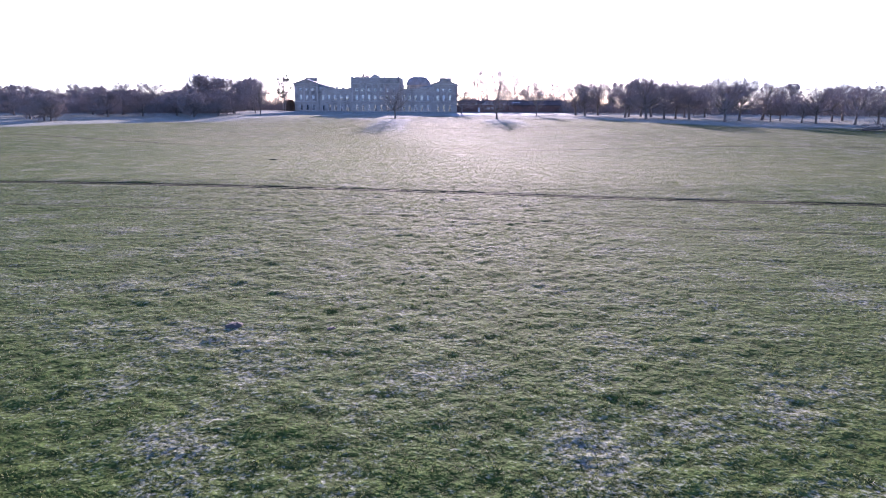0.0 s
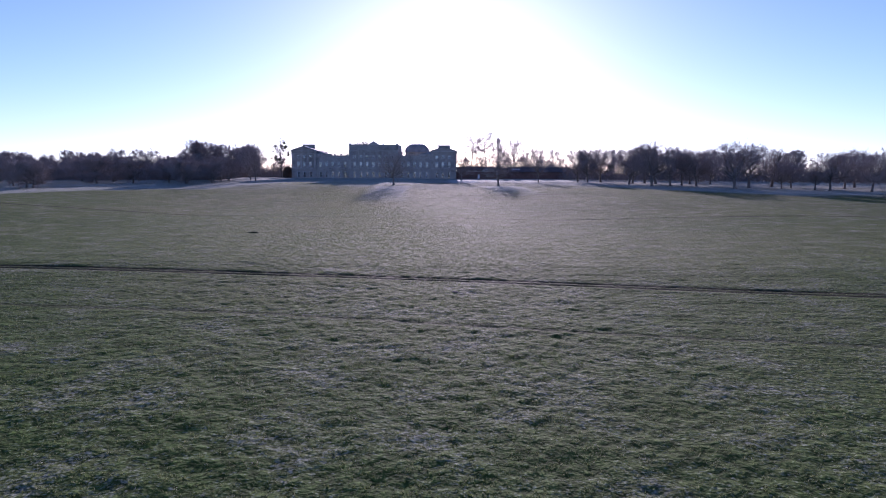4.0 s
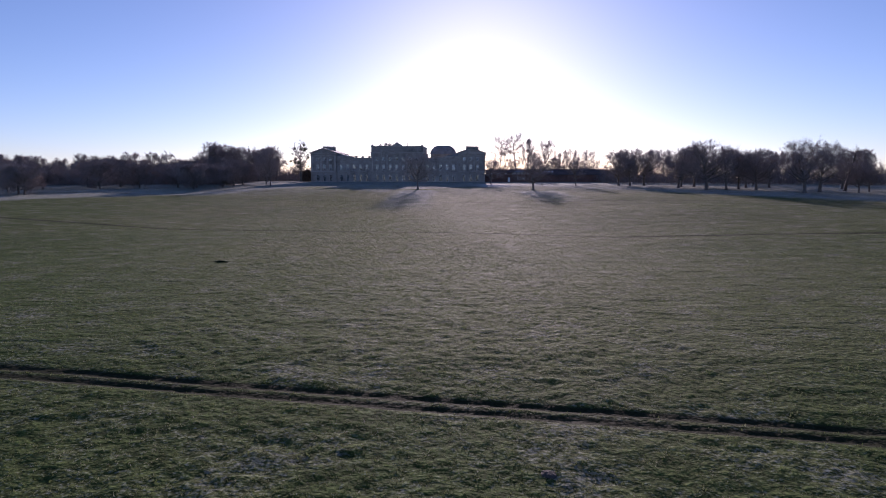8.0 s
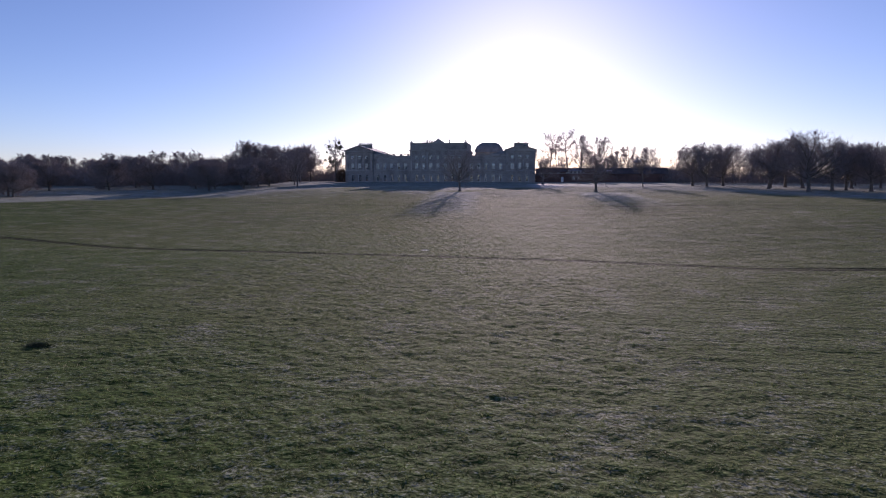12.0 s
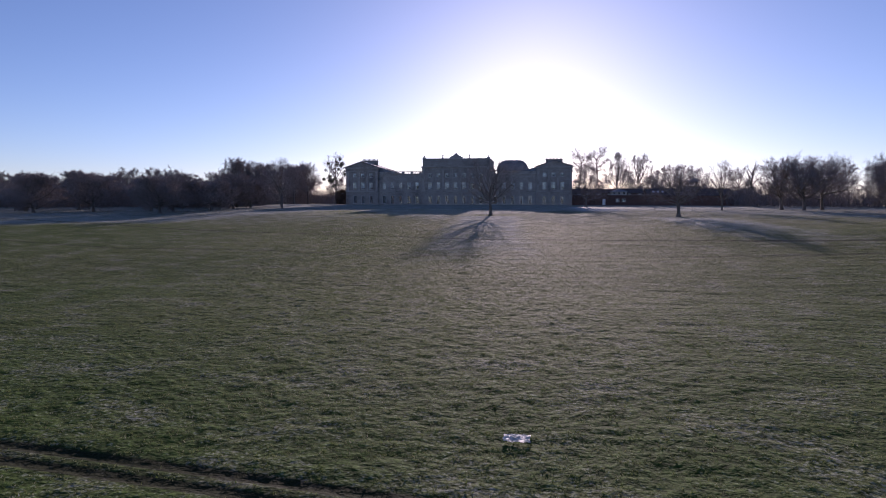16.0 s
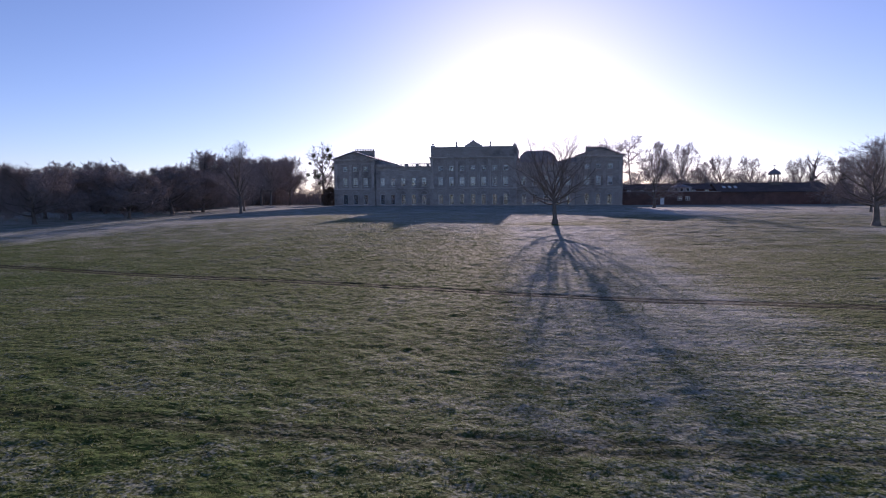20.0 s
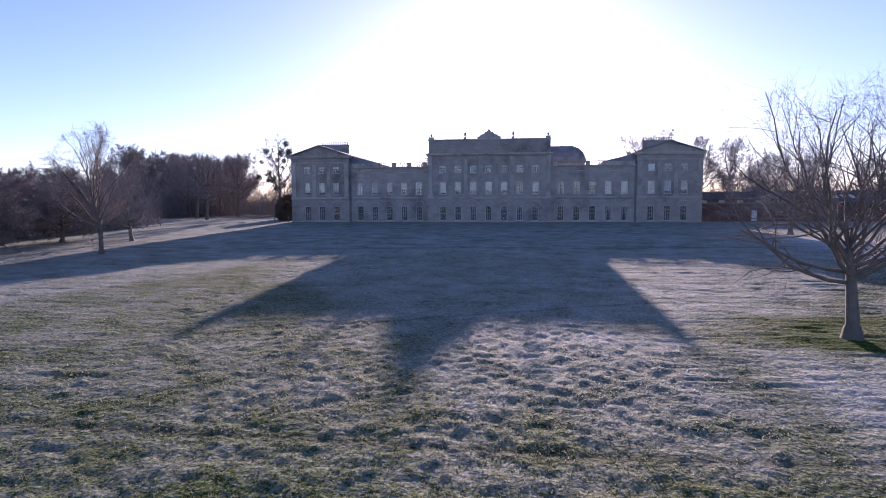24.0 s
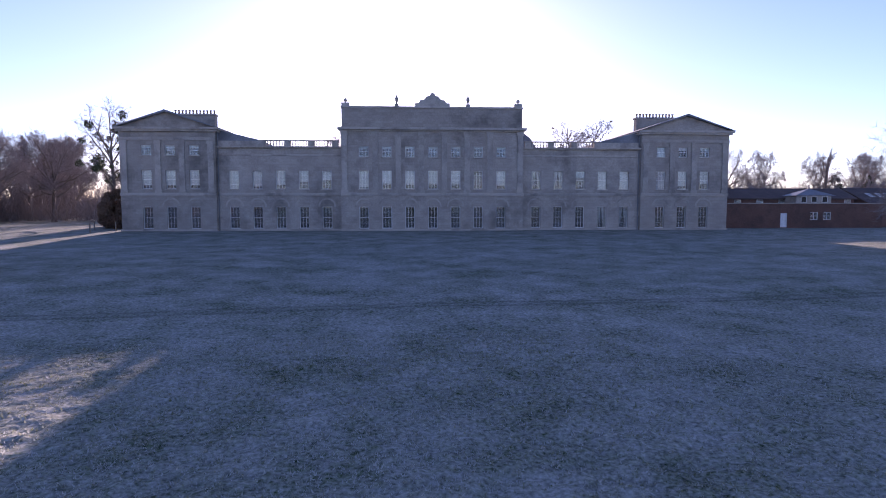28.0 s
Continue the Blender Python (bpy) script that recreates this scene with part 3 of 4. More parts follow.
# wings
for s in (-1, 1):
    a, b = sorted((s * 28.0, s * 40.0))
    facade(a, b, FRONT, 13.0, [s * c for c in WING_X], [(G0, G1), (F0, F1), (S0, S1)])
    # side and back walls
    for xx in (a, b - 0.5):
        boxed("wall", (xx, xx + 0.5, FRONT + 0.56, 24.0, -0.4, 13.0), STONE, house)
    boxed("wall", (a, b, 24.0, 24.5, -0.4, 13.0), STONE, house)
    # floors and a partition in near-black, so that the rooms are dark
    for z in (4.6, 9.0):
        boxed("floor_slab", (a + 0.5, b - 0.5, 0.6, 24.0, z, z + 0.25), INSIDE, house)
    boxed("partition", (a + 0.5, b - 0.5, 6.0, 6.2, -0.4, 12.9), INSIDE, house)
    # plinth, string course, cornices
    boxed("plinth", (a - 0.12, b + 0.12, -0.14, 0.0, -0.4, 0.2), STONE_TRIM, house, bevel=0.03)
    boxed("string_course", (a - 0.08, b + 0.08, -0.16, 0.0, 4.55, 4.95), STONE_TRIM, house, bevel=0.04)
    boxed("architrave", (a - 0.06, b + 0.06, -0.12, 0.0, 11.65, 12.0), STONE_TRIM, house, bevel=0.02)
    bm = bmesh.new()
    box(bm, a - 0.30, b + 0.30, -0.34, 24.8, 12.75, 13.0)
    box(bm, a - 0.52, b + 0.52, -0.56, 25.0, 13.0, 13.28)
    part("cornice", bm, STONE_TRIM, house, "projecting stone cornice")
    # giant pilasters
    for c in (28.55, 32.2, 35.2, 39.45):
        bm = bmesh.new()
        box(bm, s * c - 0.36, s * c + 0.36, -0.18, -0.002, 5.0, 11.62)
        box(bm, s * c - 0.46, s * c + 0.46, -0.24, -0.004, 4.97, 5.35)
        box(bm, s * c - 0.46, s * c + 0.46, -0.24, -0.004, 11.2, 11.6)
        part("pilaster", bm, STONE_TRIM, house, "flat stone pilaster rising two storeys")
    # pediment and roof
    cx = s * 34.0
    part("pediment", prism(bmesh.new(), [(cx - 6.2, 13.28), (cx + 6.2, 13.28), (cx, 15.2)], "y", -0.05, 0.3), STONE, house)
    bm = bmesh.new()
    for q in (-1, 1):
        prism(bm, [(cx + q * 6.6, 13.26), (cx, 15.46), (cx, 15.2), (cx + q * 6.3, 13.26)], "y", -0.6, 25.0)
    part("roof", bm, SLATE, house, "low-pitched frosted slate roof")
    # ridge chimney stack with a row of pots
    st = boxed("chimney", (cx - 3.0, cx + 3.0, 10.0, 11.2, 13.3, 16.2), STONE, house, "long stone chimney with a row of pots", 0.03)
    boxed("cap", (cx - 3.12, cx + 3.12, 9.88, 11.32, 16.2, 16.42), STONE_TRIM, st, bevel=0.03)
    for k in range(12):
        bm = lathe(bmesh.new(), [(0.15, 16.4), (0.17, 16.5), (0.12, 16.6), (0.12, 16.85), (0.17, 16.9), (0.17, 17.0), (0.11, 17.0)], cx - 2.75 + k * 0.5, 10.6, 10)
        part("chimney_pot", bm, POT, st, "buff clay chimney pot")
    # sloping slate roof that comes down to the link
    x0, x1 = s * 28.0, s * 22.6
    bm = bmesh.new()
    prism(bm, [(x0, 13.15), (x1, 11.86), (x1, 10.66), (x0, 10.66)], "y", 1.2, 14.0)
    part("roof", bm, SLATE, house, "frosted slate roof slope")
    # rainwater pipe at the inner corner
    part("downpipe", lathe(bmesh.new(), [(0.06, -0.3), (0.06, 12.7)], s * 27.8, 0.45, 8), LEAD, house, "dark lead rainwater pipe")

# links
BALUSTER = lathe(bmesh.new(), [(0.07, 0.0), (0.07, 0.05), (0.045, 0.1), (0.09, 0.24), (0.085, 0.34), (0.045, 0.56), (0.07, 0.63), (0.07, 0.68)], 0.0, 0.0, 8)
baluster_mesh = bpy.data.meshes.new("baluster")
BALUSTER.to_mesh(baluster_mesh)
BALUSTER.free()
baluster_mesh.materials.append(STONE_TRIM)
for s in (-1, 1):
    a, b = sorted((s * 11.95, s * 28.0))
    y = FRONT + 0.6
    facade(a, b, y, 10.7, [s * c for c in LINK_X], [(G0, G1), (F0, F1)])
    boxed("wall", (a, b, 20.0, 20.5, -0.4, 10.7), STONE, house)
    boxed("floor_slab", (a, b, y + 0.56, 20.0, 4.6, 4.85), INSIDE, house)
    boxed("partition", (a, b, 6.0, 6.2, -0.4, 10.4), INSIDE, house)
    boxed("roof", (a, b, y + 0.6, 20.5, 10.4, 10.65), LEAD, house, "flat lead roof")
    boxed("plinth", (a, b, y - 0.12, y, -0.4, 0.2), STONE_TRIM, house, bevel=0.03)
    boxed("string_course", (a, b, y - 0.15, y, 4.55, 4.95), STONE_TRIM, house, bevel=0.04)
    boxed("architrave", (a, b, y - 0.08, y, 9.75, 9.95), STONE_TRIM, house, bevel=0.02)
    bm = bmesh.new()
    box(bm, a, b, y - 0.22, y + 0.55, 10.7, 10.83)
    box(bm, a, b, y - 0.4, y + 0.6, 10.83, 11.0)
    part("cornice", bm, STONE_TRIM, house, "projecting stone cornice")
    # balustrade: piers, turned balusters, coping
    piers = (12.75, 15.85, 18.95, 22.15)
    for p0 in piers:
        x0, x1 = sorted((s * (p0 - 0.42), s * (p0 + 0.42)))
        boxed("balustrade_pier", (x0, x1, y, y + 0.42, 11.0, 11.69), STONE_TRIM, house)
    for p0, p1 in zip(piers, piers[1:]):
        n = 6
        for k in range(n):
            ob = part_mesh("baluster", baluster_mesh, house)
            ob.location = (s * (p0 + 0.42 + (p1 - p0 - 0.84) * (k + 0.5) / n), y + 0.21, 11.005)
    boxed("coping", (*sorted((s * 12.2, s * 22.7)), y - 0.04, y + 0.46, 11.69, 11.83), STONE_TRIM, house, bevel=0.02)
    boxed("parapet", (*sorted((s * 22.58, s * 27.9)), y, y + 0.4, 11.0, 11.688), STONE_TRIM, house)

# centre
yc = FRONT - 0.3
facade(-11.95, 11.95, yc, 12.9, CENTRE_X, [(G0, G1), (F0, F1), (9.6, 11.0)])
for xx in (-11.95, 11.45):
    boxed("wall", (xx, xx + 0.5, yc + 0.56, 22.0, -0.4, 12.9), STONE, house)
boxed("wall", (-11.95, 11.95, 22.0, 22.5, -0.4, 12.9), STONE, house)
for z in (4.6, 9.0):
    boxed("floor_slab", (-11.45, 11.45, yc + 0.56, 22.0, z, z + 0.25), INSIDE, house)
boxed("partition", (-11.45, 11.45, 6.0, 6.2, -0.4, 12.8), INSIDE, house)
boxed("plinth", (-12.05, 12.05, yc - 0.14, yc, -0.4, 0.2), STONE_TRIM, house, bevel=0.03)
boxed("string_course", (-12.03, 12.03, yc - 0.16, yc, 4.55, 4.95), STONE_TRIM, house, bevel=0.04)
bm = bmesh.new()
box(bm, -12.05, 12.05, yc - 0.2, 22.7, 12.9, 13.1)
box(bm, -12.3, 12.3, yc - 0.55, 22.9, 13.1, 13.4)
part("cornice", bm, STONE_TRIM, house, "deep projecting stone cornice")
for c in (-11.5, -7.5, -4.5, -1.5, 1.5, 4.5, 7.5, 11.5):
    bm = bmesh.new()
    box(bm, c - 0.36, c + 0.36, yc - 0.2, yc - 0.002, 5.0, 12.4)
    box(bm, c - 0.46, c + 0.46, yc - 0.26, yc - 0.004, 4.97, 5.35)
    box(bm, c - 0.46, c + 0.46, yc - 0.26, yc - 0.004, 12.4, 12.88)
    part("pilaster", bm, STONE_TRIM, house, "flat stone pilaster rising two storeys")
attic = boxed("attic", (-11.9, 11.9, 0.5, 18.0, 13.4, 16.0), STONE, house, "plain stone attic storey set back behind the cornice")
boxed("coping", (-12.0, 12.0, 0.36, 18.1, 16.0, 16.25), STONE_TRIM, attic, bevel=0.03)
for s in (-1, 1):
    bm = bmesh.new()
    box(bm, s * 11.4 - 0.5, s * 11.4 + 0.5, 0.5, 1.5, 16.25, 16.7)
    lathe(bm, [(0.16, 16.7), (0.1, 16.8), (0.3, 17.05), (0.12, 17.25), (0.03, 17.4)], s * 11.4, 1.0, 10)
    part("corner_block", bm, STONE_TRIM, attic, "stone corner block with a ball finial")
    bm = bmesh.new()
    box(bm, s * 4.7 - 0.25, s * 4.7 + 0.25, 0.6, 1.1, 16.25, 16.6)
    lathe(bm, [(0.14, 16.6), (0.1, 16.75), (0.22, 17.05), (0.24, 17.35), (0.13, 17.5), (0.05, 17.75)], s * 4.7, 0.85, 10)
    part("finial", bm, STONE_TRIM, attic, "slim stone urn finial")
bm = bmesh.new()
prism(bm, [(-2.3, 16.2), (2.3, 16.2), (2.3, 16.7), (1.8, 16.75), (1.65, 17.1), (1.15, 17.15), (0.75, 17.6), (0.4, 17.65), (0.25, 17.95), (0.0, 18.1), (-0.25, 17.95), (-0.4, 17.65), (-0.75, 17.6), (-1.15, 17.15), (-1.65, 17.1), (-1.8, 16.75), (-2.3, 16.7)], "y", 0.6, 1.5)
part("crest", bm, STONE_TRIM, attic, "carved stone crest with stepped shoulders")


# ---- buildings behind and beside ----
def dome_block():
    b = thing("rear_block", "rear block with a broad rounded slate roof behind the house", "building")
    boxed("wall", (10.8, 23.8, 50.0, 60.0, -0.3, 14.6), STONE, b)
    bm = bmesh.new()
    prof = [(6.9, 14.6), (6.6, 16.0), (5.9, 17.4), (4.8, 18.5), (3.2, 19.2), (0.01, 19.4)]
    rings = []
    for r, z in prof:
        rings.append([bm.verts.new((17.3 + sx * r, 55.0 + sy * r * 0.78, z)) for sx, sy in ((-1, -1), (1, -1), (1, 1), (-1, 1))])
    for lo, hi in zip(rings, rings[1:]):
        for i in range(4):
            bm.faces.new((lo[i], lo[(i + 1) % 4], hi[(i + 1) % 4], hi[i]))
    part("roof", bm, SLATE, b, "rounded slate roof")


dome_block()

garden_wall = thing("garden_wall", "long high red-brick garden wall with stone coping beside the house", "wall")
vs, fs = wall_mesh(40.02, 66.0, -0.4, 3.5, 4.6, 5.0, [(50.55, 51.6, 0.1, 2.15), (55.0, 56.2, 1.2, 2.3), (57.0, 58.2, 1.2, 2.3)])
part_mesh("brickwork", mesh_of("brickwork", vs, fs, BRICK), garden_wall)
boxed("coping", (40.02, 66.0, 4.52, 5.08, 3.5, 3.62), STONE_TRIM, garden_wall, "pale stone coping", 0.02)
for c in (55.6, 57.6):
    bm = bmesh.new()
    for q in ((c - 0.6, c - 0.52, 1.2, 2.3), (c + 0.52, c + 0.6, 1.2, 2.3), (c - 0.52, c + 0.52, 1.2, 1.28), (c - 0.52, c + 0.52, 2.22, 2.3), (c - 0.03, c + 0.03, 1.28, 2.22), (c - 0.52, c + 0.52, 1.72, 1.77)):
        box(bm, q[0], q[1], 4.7, 4.8, q[2], q[3])
    w = part("window", bm, PAINT, garden_wall, "small white-framed window")
    boxed("pane", (c - 0.52, c + 0.52, 4.74, 4.75, 1.28, 2.22), GLASS, w)
    boxed("backing", (c - 0.6, c + 0.6, 4.9, 4.95, 1.2, 2.3), INSIDE, w)
door = boxed("garden_door", (50.56, 51.59, 4.68, 4.76, 0.1, 2.14), PAINT, garden_wall, "white-painted plank door", 0.01)
for k in range(5):
    boxed("plank", (50.6 + k * 0.196, 50.78 + k * 0.196, 4.66, 4.678, 0.15, 2.1), PAINT, door)
part("door_knob", lathe(bmesh.new(), [(0.03, 1.0), (0.05, 1.03), (0.03, 1.07)], 51.45, 4.64, 8), LEAD, door, "dark metal knob")


def range_of(name, label, x0, x1, y0, y1, eave, ridge, wall_m, openings=0):
    b = thing(name, label, "building")
    bm = bmesh.new()
    box(bm, x0, x1, y0, y1, -0.3, eave)
    part("wall", bm, wall_m, b)
    yc2 = (y0 + y1) / 2
    bm = bmesh.new()
    for q, ye in ((-1, y0 - 0.3), (1, y1 + 0.3)):
        prism(bm, [(ye, eave - 0.1), (yc2, ridge), (yc2, ridge - 0.18), (ye, eave - 0.28)], "x", x0 - 0.3, x1 + 0.3)
    part("roof", bm, TILE, b, "dark brown tiled roof")
    for s in (x0 + 0.15, x1 - 0.15):
        part("gable", prism(bmesh.new(), [(y0, eave), (y1, eave), (yc2, ridge - 0.15)], "x", s - 0.15, s + 0.15), wall_m, b)
    for k in range(openings):
        c = x0 + (x1 - x0) * (k + 0.7) / openings
        w = boxed("window", (c - 0.5, c + 0.5, y0 - 0.05, y0 + 0.02, eave - 1.0, eave - 0.25), PAINT, b, "small pale window")
        boxed("pane", (c - 0.42, c + 0.42, y0 - 0.07, y0 - 0.052, eave - 0.93, eave - 0.32), GLASS, w)
    return b


range_of("service_range", "low brick service range with a dark tiled roof", 40.4, 64.5, 8.5, 15.5, 4.4, 5.9, BRICK, 7)
stable = range_of("stable_range", "long brick stable range with a brown tiled roof", 66.0, 94.0, 7.0, 19.0, 3.6, 6.0, BRICK, 0)
for k in range(3):
    c = 68.2 + 1.5 * k
    bm = bmesh.new()
    slope = (6.0 - 3.5) / 6.3
    za, zb = 3.5 + slope * 2.6 + 0.06, 3.5 + slope * 4.0 + 0.06
    prism(bm, [(9.3, za), (10.7, zb), (10.7, zb - 0.1), (9.3, za - 0.1)], "x", c - 0.35, c + 0.35)
    light = part("skylight", bm, PAINT, stable, "small white-framed skylight")
    bm = bmesh.new()
    prism(bm, [(9.42, za + 0.06), (10.58, zb - 0.04), (10.58, zb - 0.08), (9.42, za)], "x", c - 0.27, c + 0.27)
    part("pane", bm, GLASS, light)
pav = thing("garden_pavilion", "small square pavilion with arched windows and a low hipped slate roof", "building")
boxed("wall", (53.5, 58.8, 5.6, 8.4, -0.3, 4.7), STONE_TRIM, pav)
bm = bmesh.new()
base = [bm.verts.new(c) for c in ((53.1, 5.2, 4.7), (59.2, 5.2, 4.7), (59.2, 8.45, 4.7), (53.1, 8.45, 4.7))]
tip = bm.verts.new((56.15, 6.9, 5.75))
for i in range(4):
    bm.faces.new((base[i], base[(i + 1) % 4], tip))
bm.faces.new(base[::-1])
part("roof", bm, LEAD, pav, "grey-blue hipped roof")
part("finial", lathe(bmesh.new(), [(0.14, 5.68), (0.1, 5.8), (0.05, 6.0), (0.09, 6.1), (0.01, 6.5)], 56.15, 6.9, 8), LEAD, pav, "slim pointed finial")
# no openings: the dark inside the pavilion is the panels' own near-black colour
for c in (54.6, 56.2, 57.8):
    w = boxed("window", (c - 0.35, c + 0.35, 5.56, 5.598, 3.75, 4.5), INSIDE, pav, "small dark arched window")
    boxed("surround", (c - 0.43, c + 0.43, 5.575, 5.599, 3.7, 4.58), PAINT, w)

# bell lantern on the stables
lantern = thing("bell_lantern", "open wooden bell lantern with columns and a conical lead cap", "cupola")
boxed("base", (80.6, 83.6, 11.5, 14.5, 4.9, 6.2), WOOD, lantern, "square panelled base", 0.05)
for k in range(8):
    a = 2 * math.pi * (k + 0.5) / 8
    part("column", lathe(bmesh.new(), [(0.15, 6.2), (0.11, 6.3), (0.10, 8.1), (0.15, 8.2)], 82.1 + 1.05 * math.cos(a), 13.0 + 1.05 * math.sin(a), 8), WOOD, lantern, "slim grey column")
part("cap", lathe(bmesh.new(), [(1.65, 8.2), (1.7, 8.35), (1.55, 8.75), (1.15, 9.15), (0.6, 9.5), (0.16, 9.72), (0.05, 10.0)], 82.1, 13.0, 16), LEAD, lantern, "lead-covered conical cap")
vane = part("weather_vane", lathe(bmesh.new(), [(0.035, 9.85), (0.03, 11.1), (0.005, 11.2)], 82.1, 13.0, 6), LEAD, lantern, "thin iron weather vane")
boxed("arrow", (81.7, 82.5, 12.985, 13.015, 10.65, 10.8), LEAD, vane)


# ---- trees ----
def tubes(segs, sides, tip=False):
    """Tapered tubes round the segments (p0, p1, r0, r1): vertices and faces."""
    S = np.array([(*a, *b, r, q) for a, b, r, q in segs], dtype=float)
    p0, p1, r0, r1 = S[:, 0:3], S[:, 3:6], S[:, 6:7], S[:, 7:8]
    d = p1 - p0
    d /= np.maximum(np.linalg.norm(d, axis=1, keepdims=True), 1e-6)
    ref = np.where(np.abs(d[:, 2:3]) > 0.9, np.array([[1.0, 0, 0]]), np.array([[0, 0, 1.0]]))
    u = np.cross(d, ref)
    u /= np.maximum(np.linalg.norm(u, axis=1, keepdims=True), 1e-6)
    v = np.cross(d, u)
    n, rows = len(S), []
    for k in range(sides):
        a = 2 * math.pi * k / sides
        rows.append(p0 + r0 * (u * math.cos(a) + v * math.sin(a)))
    if tip:
        rows.append(p1)
    else:
        for k in range(sides):
            a = 2 * math.pi * k / sides
            rows.append(p1 + r1 * (u * math.cos(a) + v * math.sin(a)))
    V = np.stack(rows, 1)
    m = V.shape[1]
    base = np.arange(n)[:, None] * m
    faces = []
    for k in range(sides):
        q = (k + 1) % sides
        f = [k, q, sides] if tip else [k, q, sides + q, sides + k]
        faces.append(base + np.array(f))
    F = np.concatenate(faces, 0)
    return V.reshape(-1, 3), F


def fast_mesh(name, pieces, material, smooth=True):
    me = bpy.data.meshes.new(name)
    verts, loops, sizes, off = [], [], [], 0
    for V, F in pieces:
        verts.append(V)
        loops.append((F + off).ravel())
        sizes.append(np.full(len(F), F.shape[1]))
        off += len(V)
    V, L, Z = np.concatenate(verts), np.concatenate(loops), np.concatenate(sizes)
    me.vertices.add(len(V))
    me.vertices.foreach_set("co", V.astype(np.float32).ravel())
    me.loops.add(len(L))
    me.loops.foreach_set("vertex_index", L.astype(np.int32))
    me.polygons.add(len(Z))
    me.polygons.foreach_set("loop_start", np.concatenate([[0], np.cumsum(Z)[:-1]]).astype(np.int32))
    me.polygons.foreach_set("use_smooth", np.full(len(Z), smooth))
    me.update(calc_edges=True)
    me.materials.append(material)
    return me


def grow(seed, height, radius, bole, girth, counts, droop=0.0, twig=0.012, lean=0.0, lift=0.55, fork=0.5, fill=0.74, limb=0.5, curl=0.07, sway=0.15):
    """A bare broadleaf tree, as segments of trunk, limbs and twigs. radius: half the crown's width; bole: height of the lowest limb;
    fork: the part of the height at which the trunk has split up."""
    rg = np.random.default_rng(seed)
    thick, limbs, thin = [], [], []
    low = max(bole - 0.12 * height, 0.5)
    centre, radii = np.array([lean * height * 0.5, 0, (low + height) / 2]), np.array([radius, radius, (height - low) / 2])

    def reach(p, d):
        """How far it is from p along d to the crown's edge."""
        q, e = (p - centre) / radii, d / radii
        a, b, c = e @ e, q @ e, q @ q - 1
        s = b * b - a * c
        return max(0.4, (-b + math.sqrt(s)) / a) if s > 0 else 0.6

    def run(p, d, length, r, level):
        k = (6, 7, 5, 3)[level]
        pts, rr = [p], r
        for i in range(k):
            d = d + rg.normal(0, (0.035, sway, sway + 0.02, 0.2)[level], 3) + np.array([0, 0, (0.0, curl, curl * 0.75, -droop)[level]])
            d = d / np.linalg.norm(d)
            q = p + d * length / k
            nr = r * (1 - (0.5, 0.82, 0.85, 0.85)[level] * (i + 1) / k)
            (thick if level < 1 else limbs if level < 3 else thin).append((p, q, rr, nr))
            p, rr = q, nr
            pts.append(p)
        return np.array(pts)

    def along(P, t):
        t = t * (len(P) - 1)
        i = min(int(t), len(P) - 2)
        return P[i] + (P[i + 1] - P[i]) * (t - i)

    def unit(v):
        return v / np.linalg.norm(v)
    top = height * fork
    spine = run(np.zeros(3), unit(np.array([lean, 0.02, 1.0])), top, girth, 0)
    n1, n2, n3, n4 = counts
    for i in range(n1):
        f = (i + 0.6 * rg.random()) / n1
        t = bole / top + (1 - bole / top) * min(1.0, f * 1.25)
        a = i * 2.4 + rg.normal(0, 0.35)
        p = along(spine, min(t, 0.999))
        d = unit(np.array([math.cos(a), math.sin(a), lift * (0.1 + 2.6 * f * f + 0.4 * rg.random())]))
        R = reach(p, d) * (fill + 0.2 * rg.random())
        L1 = run(p, d, R, girth * (limb - 0.18 * f), 1)
        for j in range(n2):
            t2 = 0.2 + 0.8 * (j + rg.random()) / n2
            p2 = along(L1, min(t2, 0.999))
            d2 = unit(unit(p2 - p + 1e-3) * 0.7 + rg.normal(0, 0.6, 3) + np.array([0, 0, 0.25]))
            R2 = min(reach(p2, d2) * 0.86, R * 0.55)
            L2 = run(p2, d2, R2, girth * 0.15 * (1.2 - t2), 2)
            for k in range(n3):
                p3 = along(L2, min(0.999, 0.12 + 0.88 * (k + rg.random()) / n3))
                d3 = unit(d2 * 0.7 + rg.normal(0, 0.65, 3))
                L3 = run(p3, d3, min(0.5 * R2 + 0.3, 0.22 * radius), max(girth * 0.02, twig * 1.3), 3)
                for _ in range(n4):
                    p4 = along(L3, 0.1 + 0.89 * rg.random())
                    d4 = d3 * 0.8 + rg.normal(0, 0.6, 3)
                    d4[2] -= droop
                    thin.append((p4, p4 + unit(d4) * radius * (0.07 + 0.08 * rg.random()), twig, 0.003))
    return thick, limbs, thin, spine


def tree_meshes(seed, height, radius, bole, girth, counts, **more):
    thick, limbs, thin, spine = grow(seed, height, radius, bole, girth, counts, **more)
    # root flare
    flare = [(np.array([0, 0, -0.5]), np.array([0, 0, 0.0]), girth * 1.7, girth * 1.45), (np.array([0, 0, 0.0]), np.array([0, 0, 0.5]), girth * 1.45, girth * 1.05)]
    wood = fast_mesh("trunk", [tubes(flare + thick, 9), tubes(limbs, 5)], BARK)
    twigs = fast_mesh("crown", [tubes(thin, 3, tip=True)], TWIG, False)
    return wood, twigs, thin


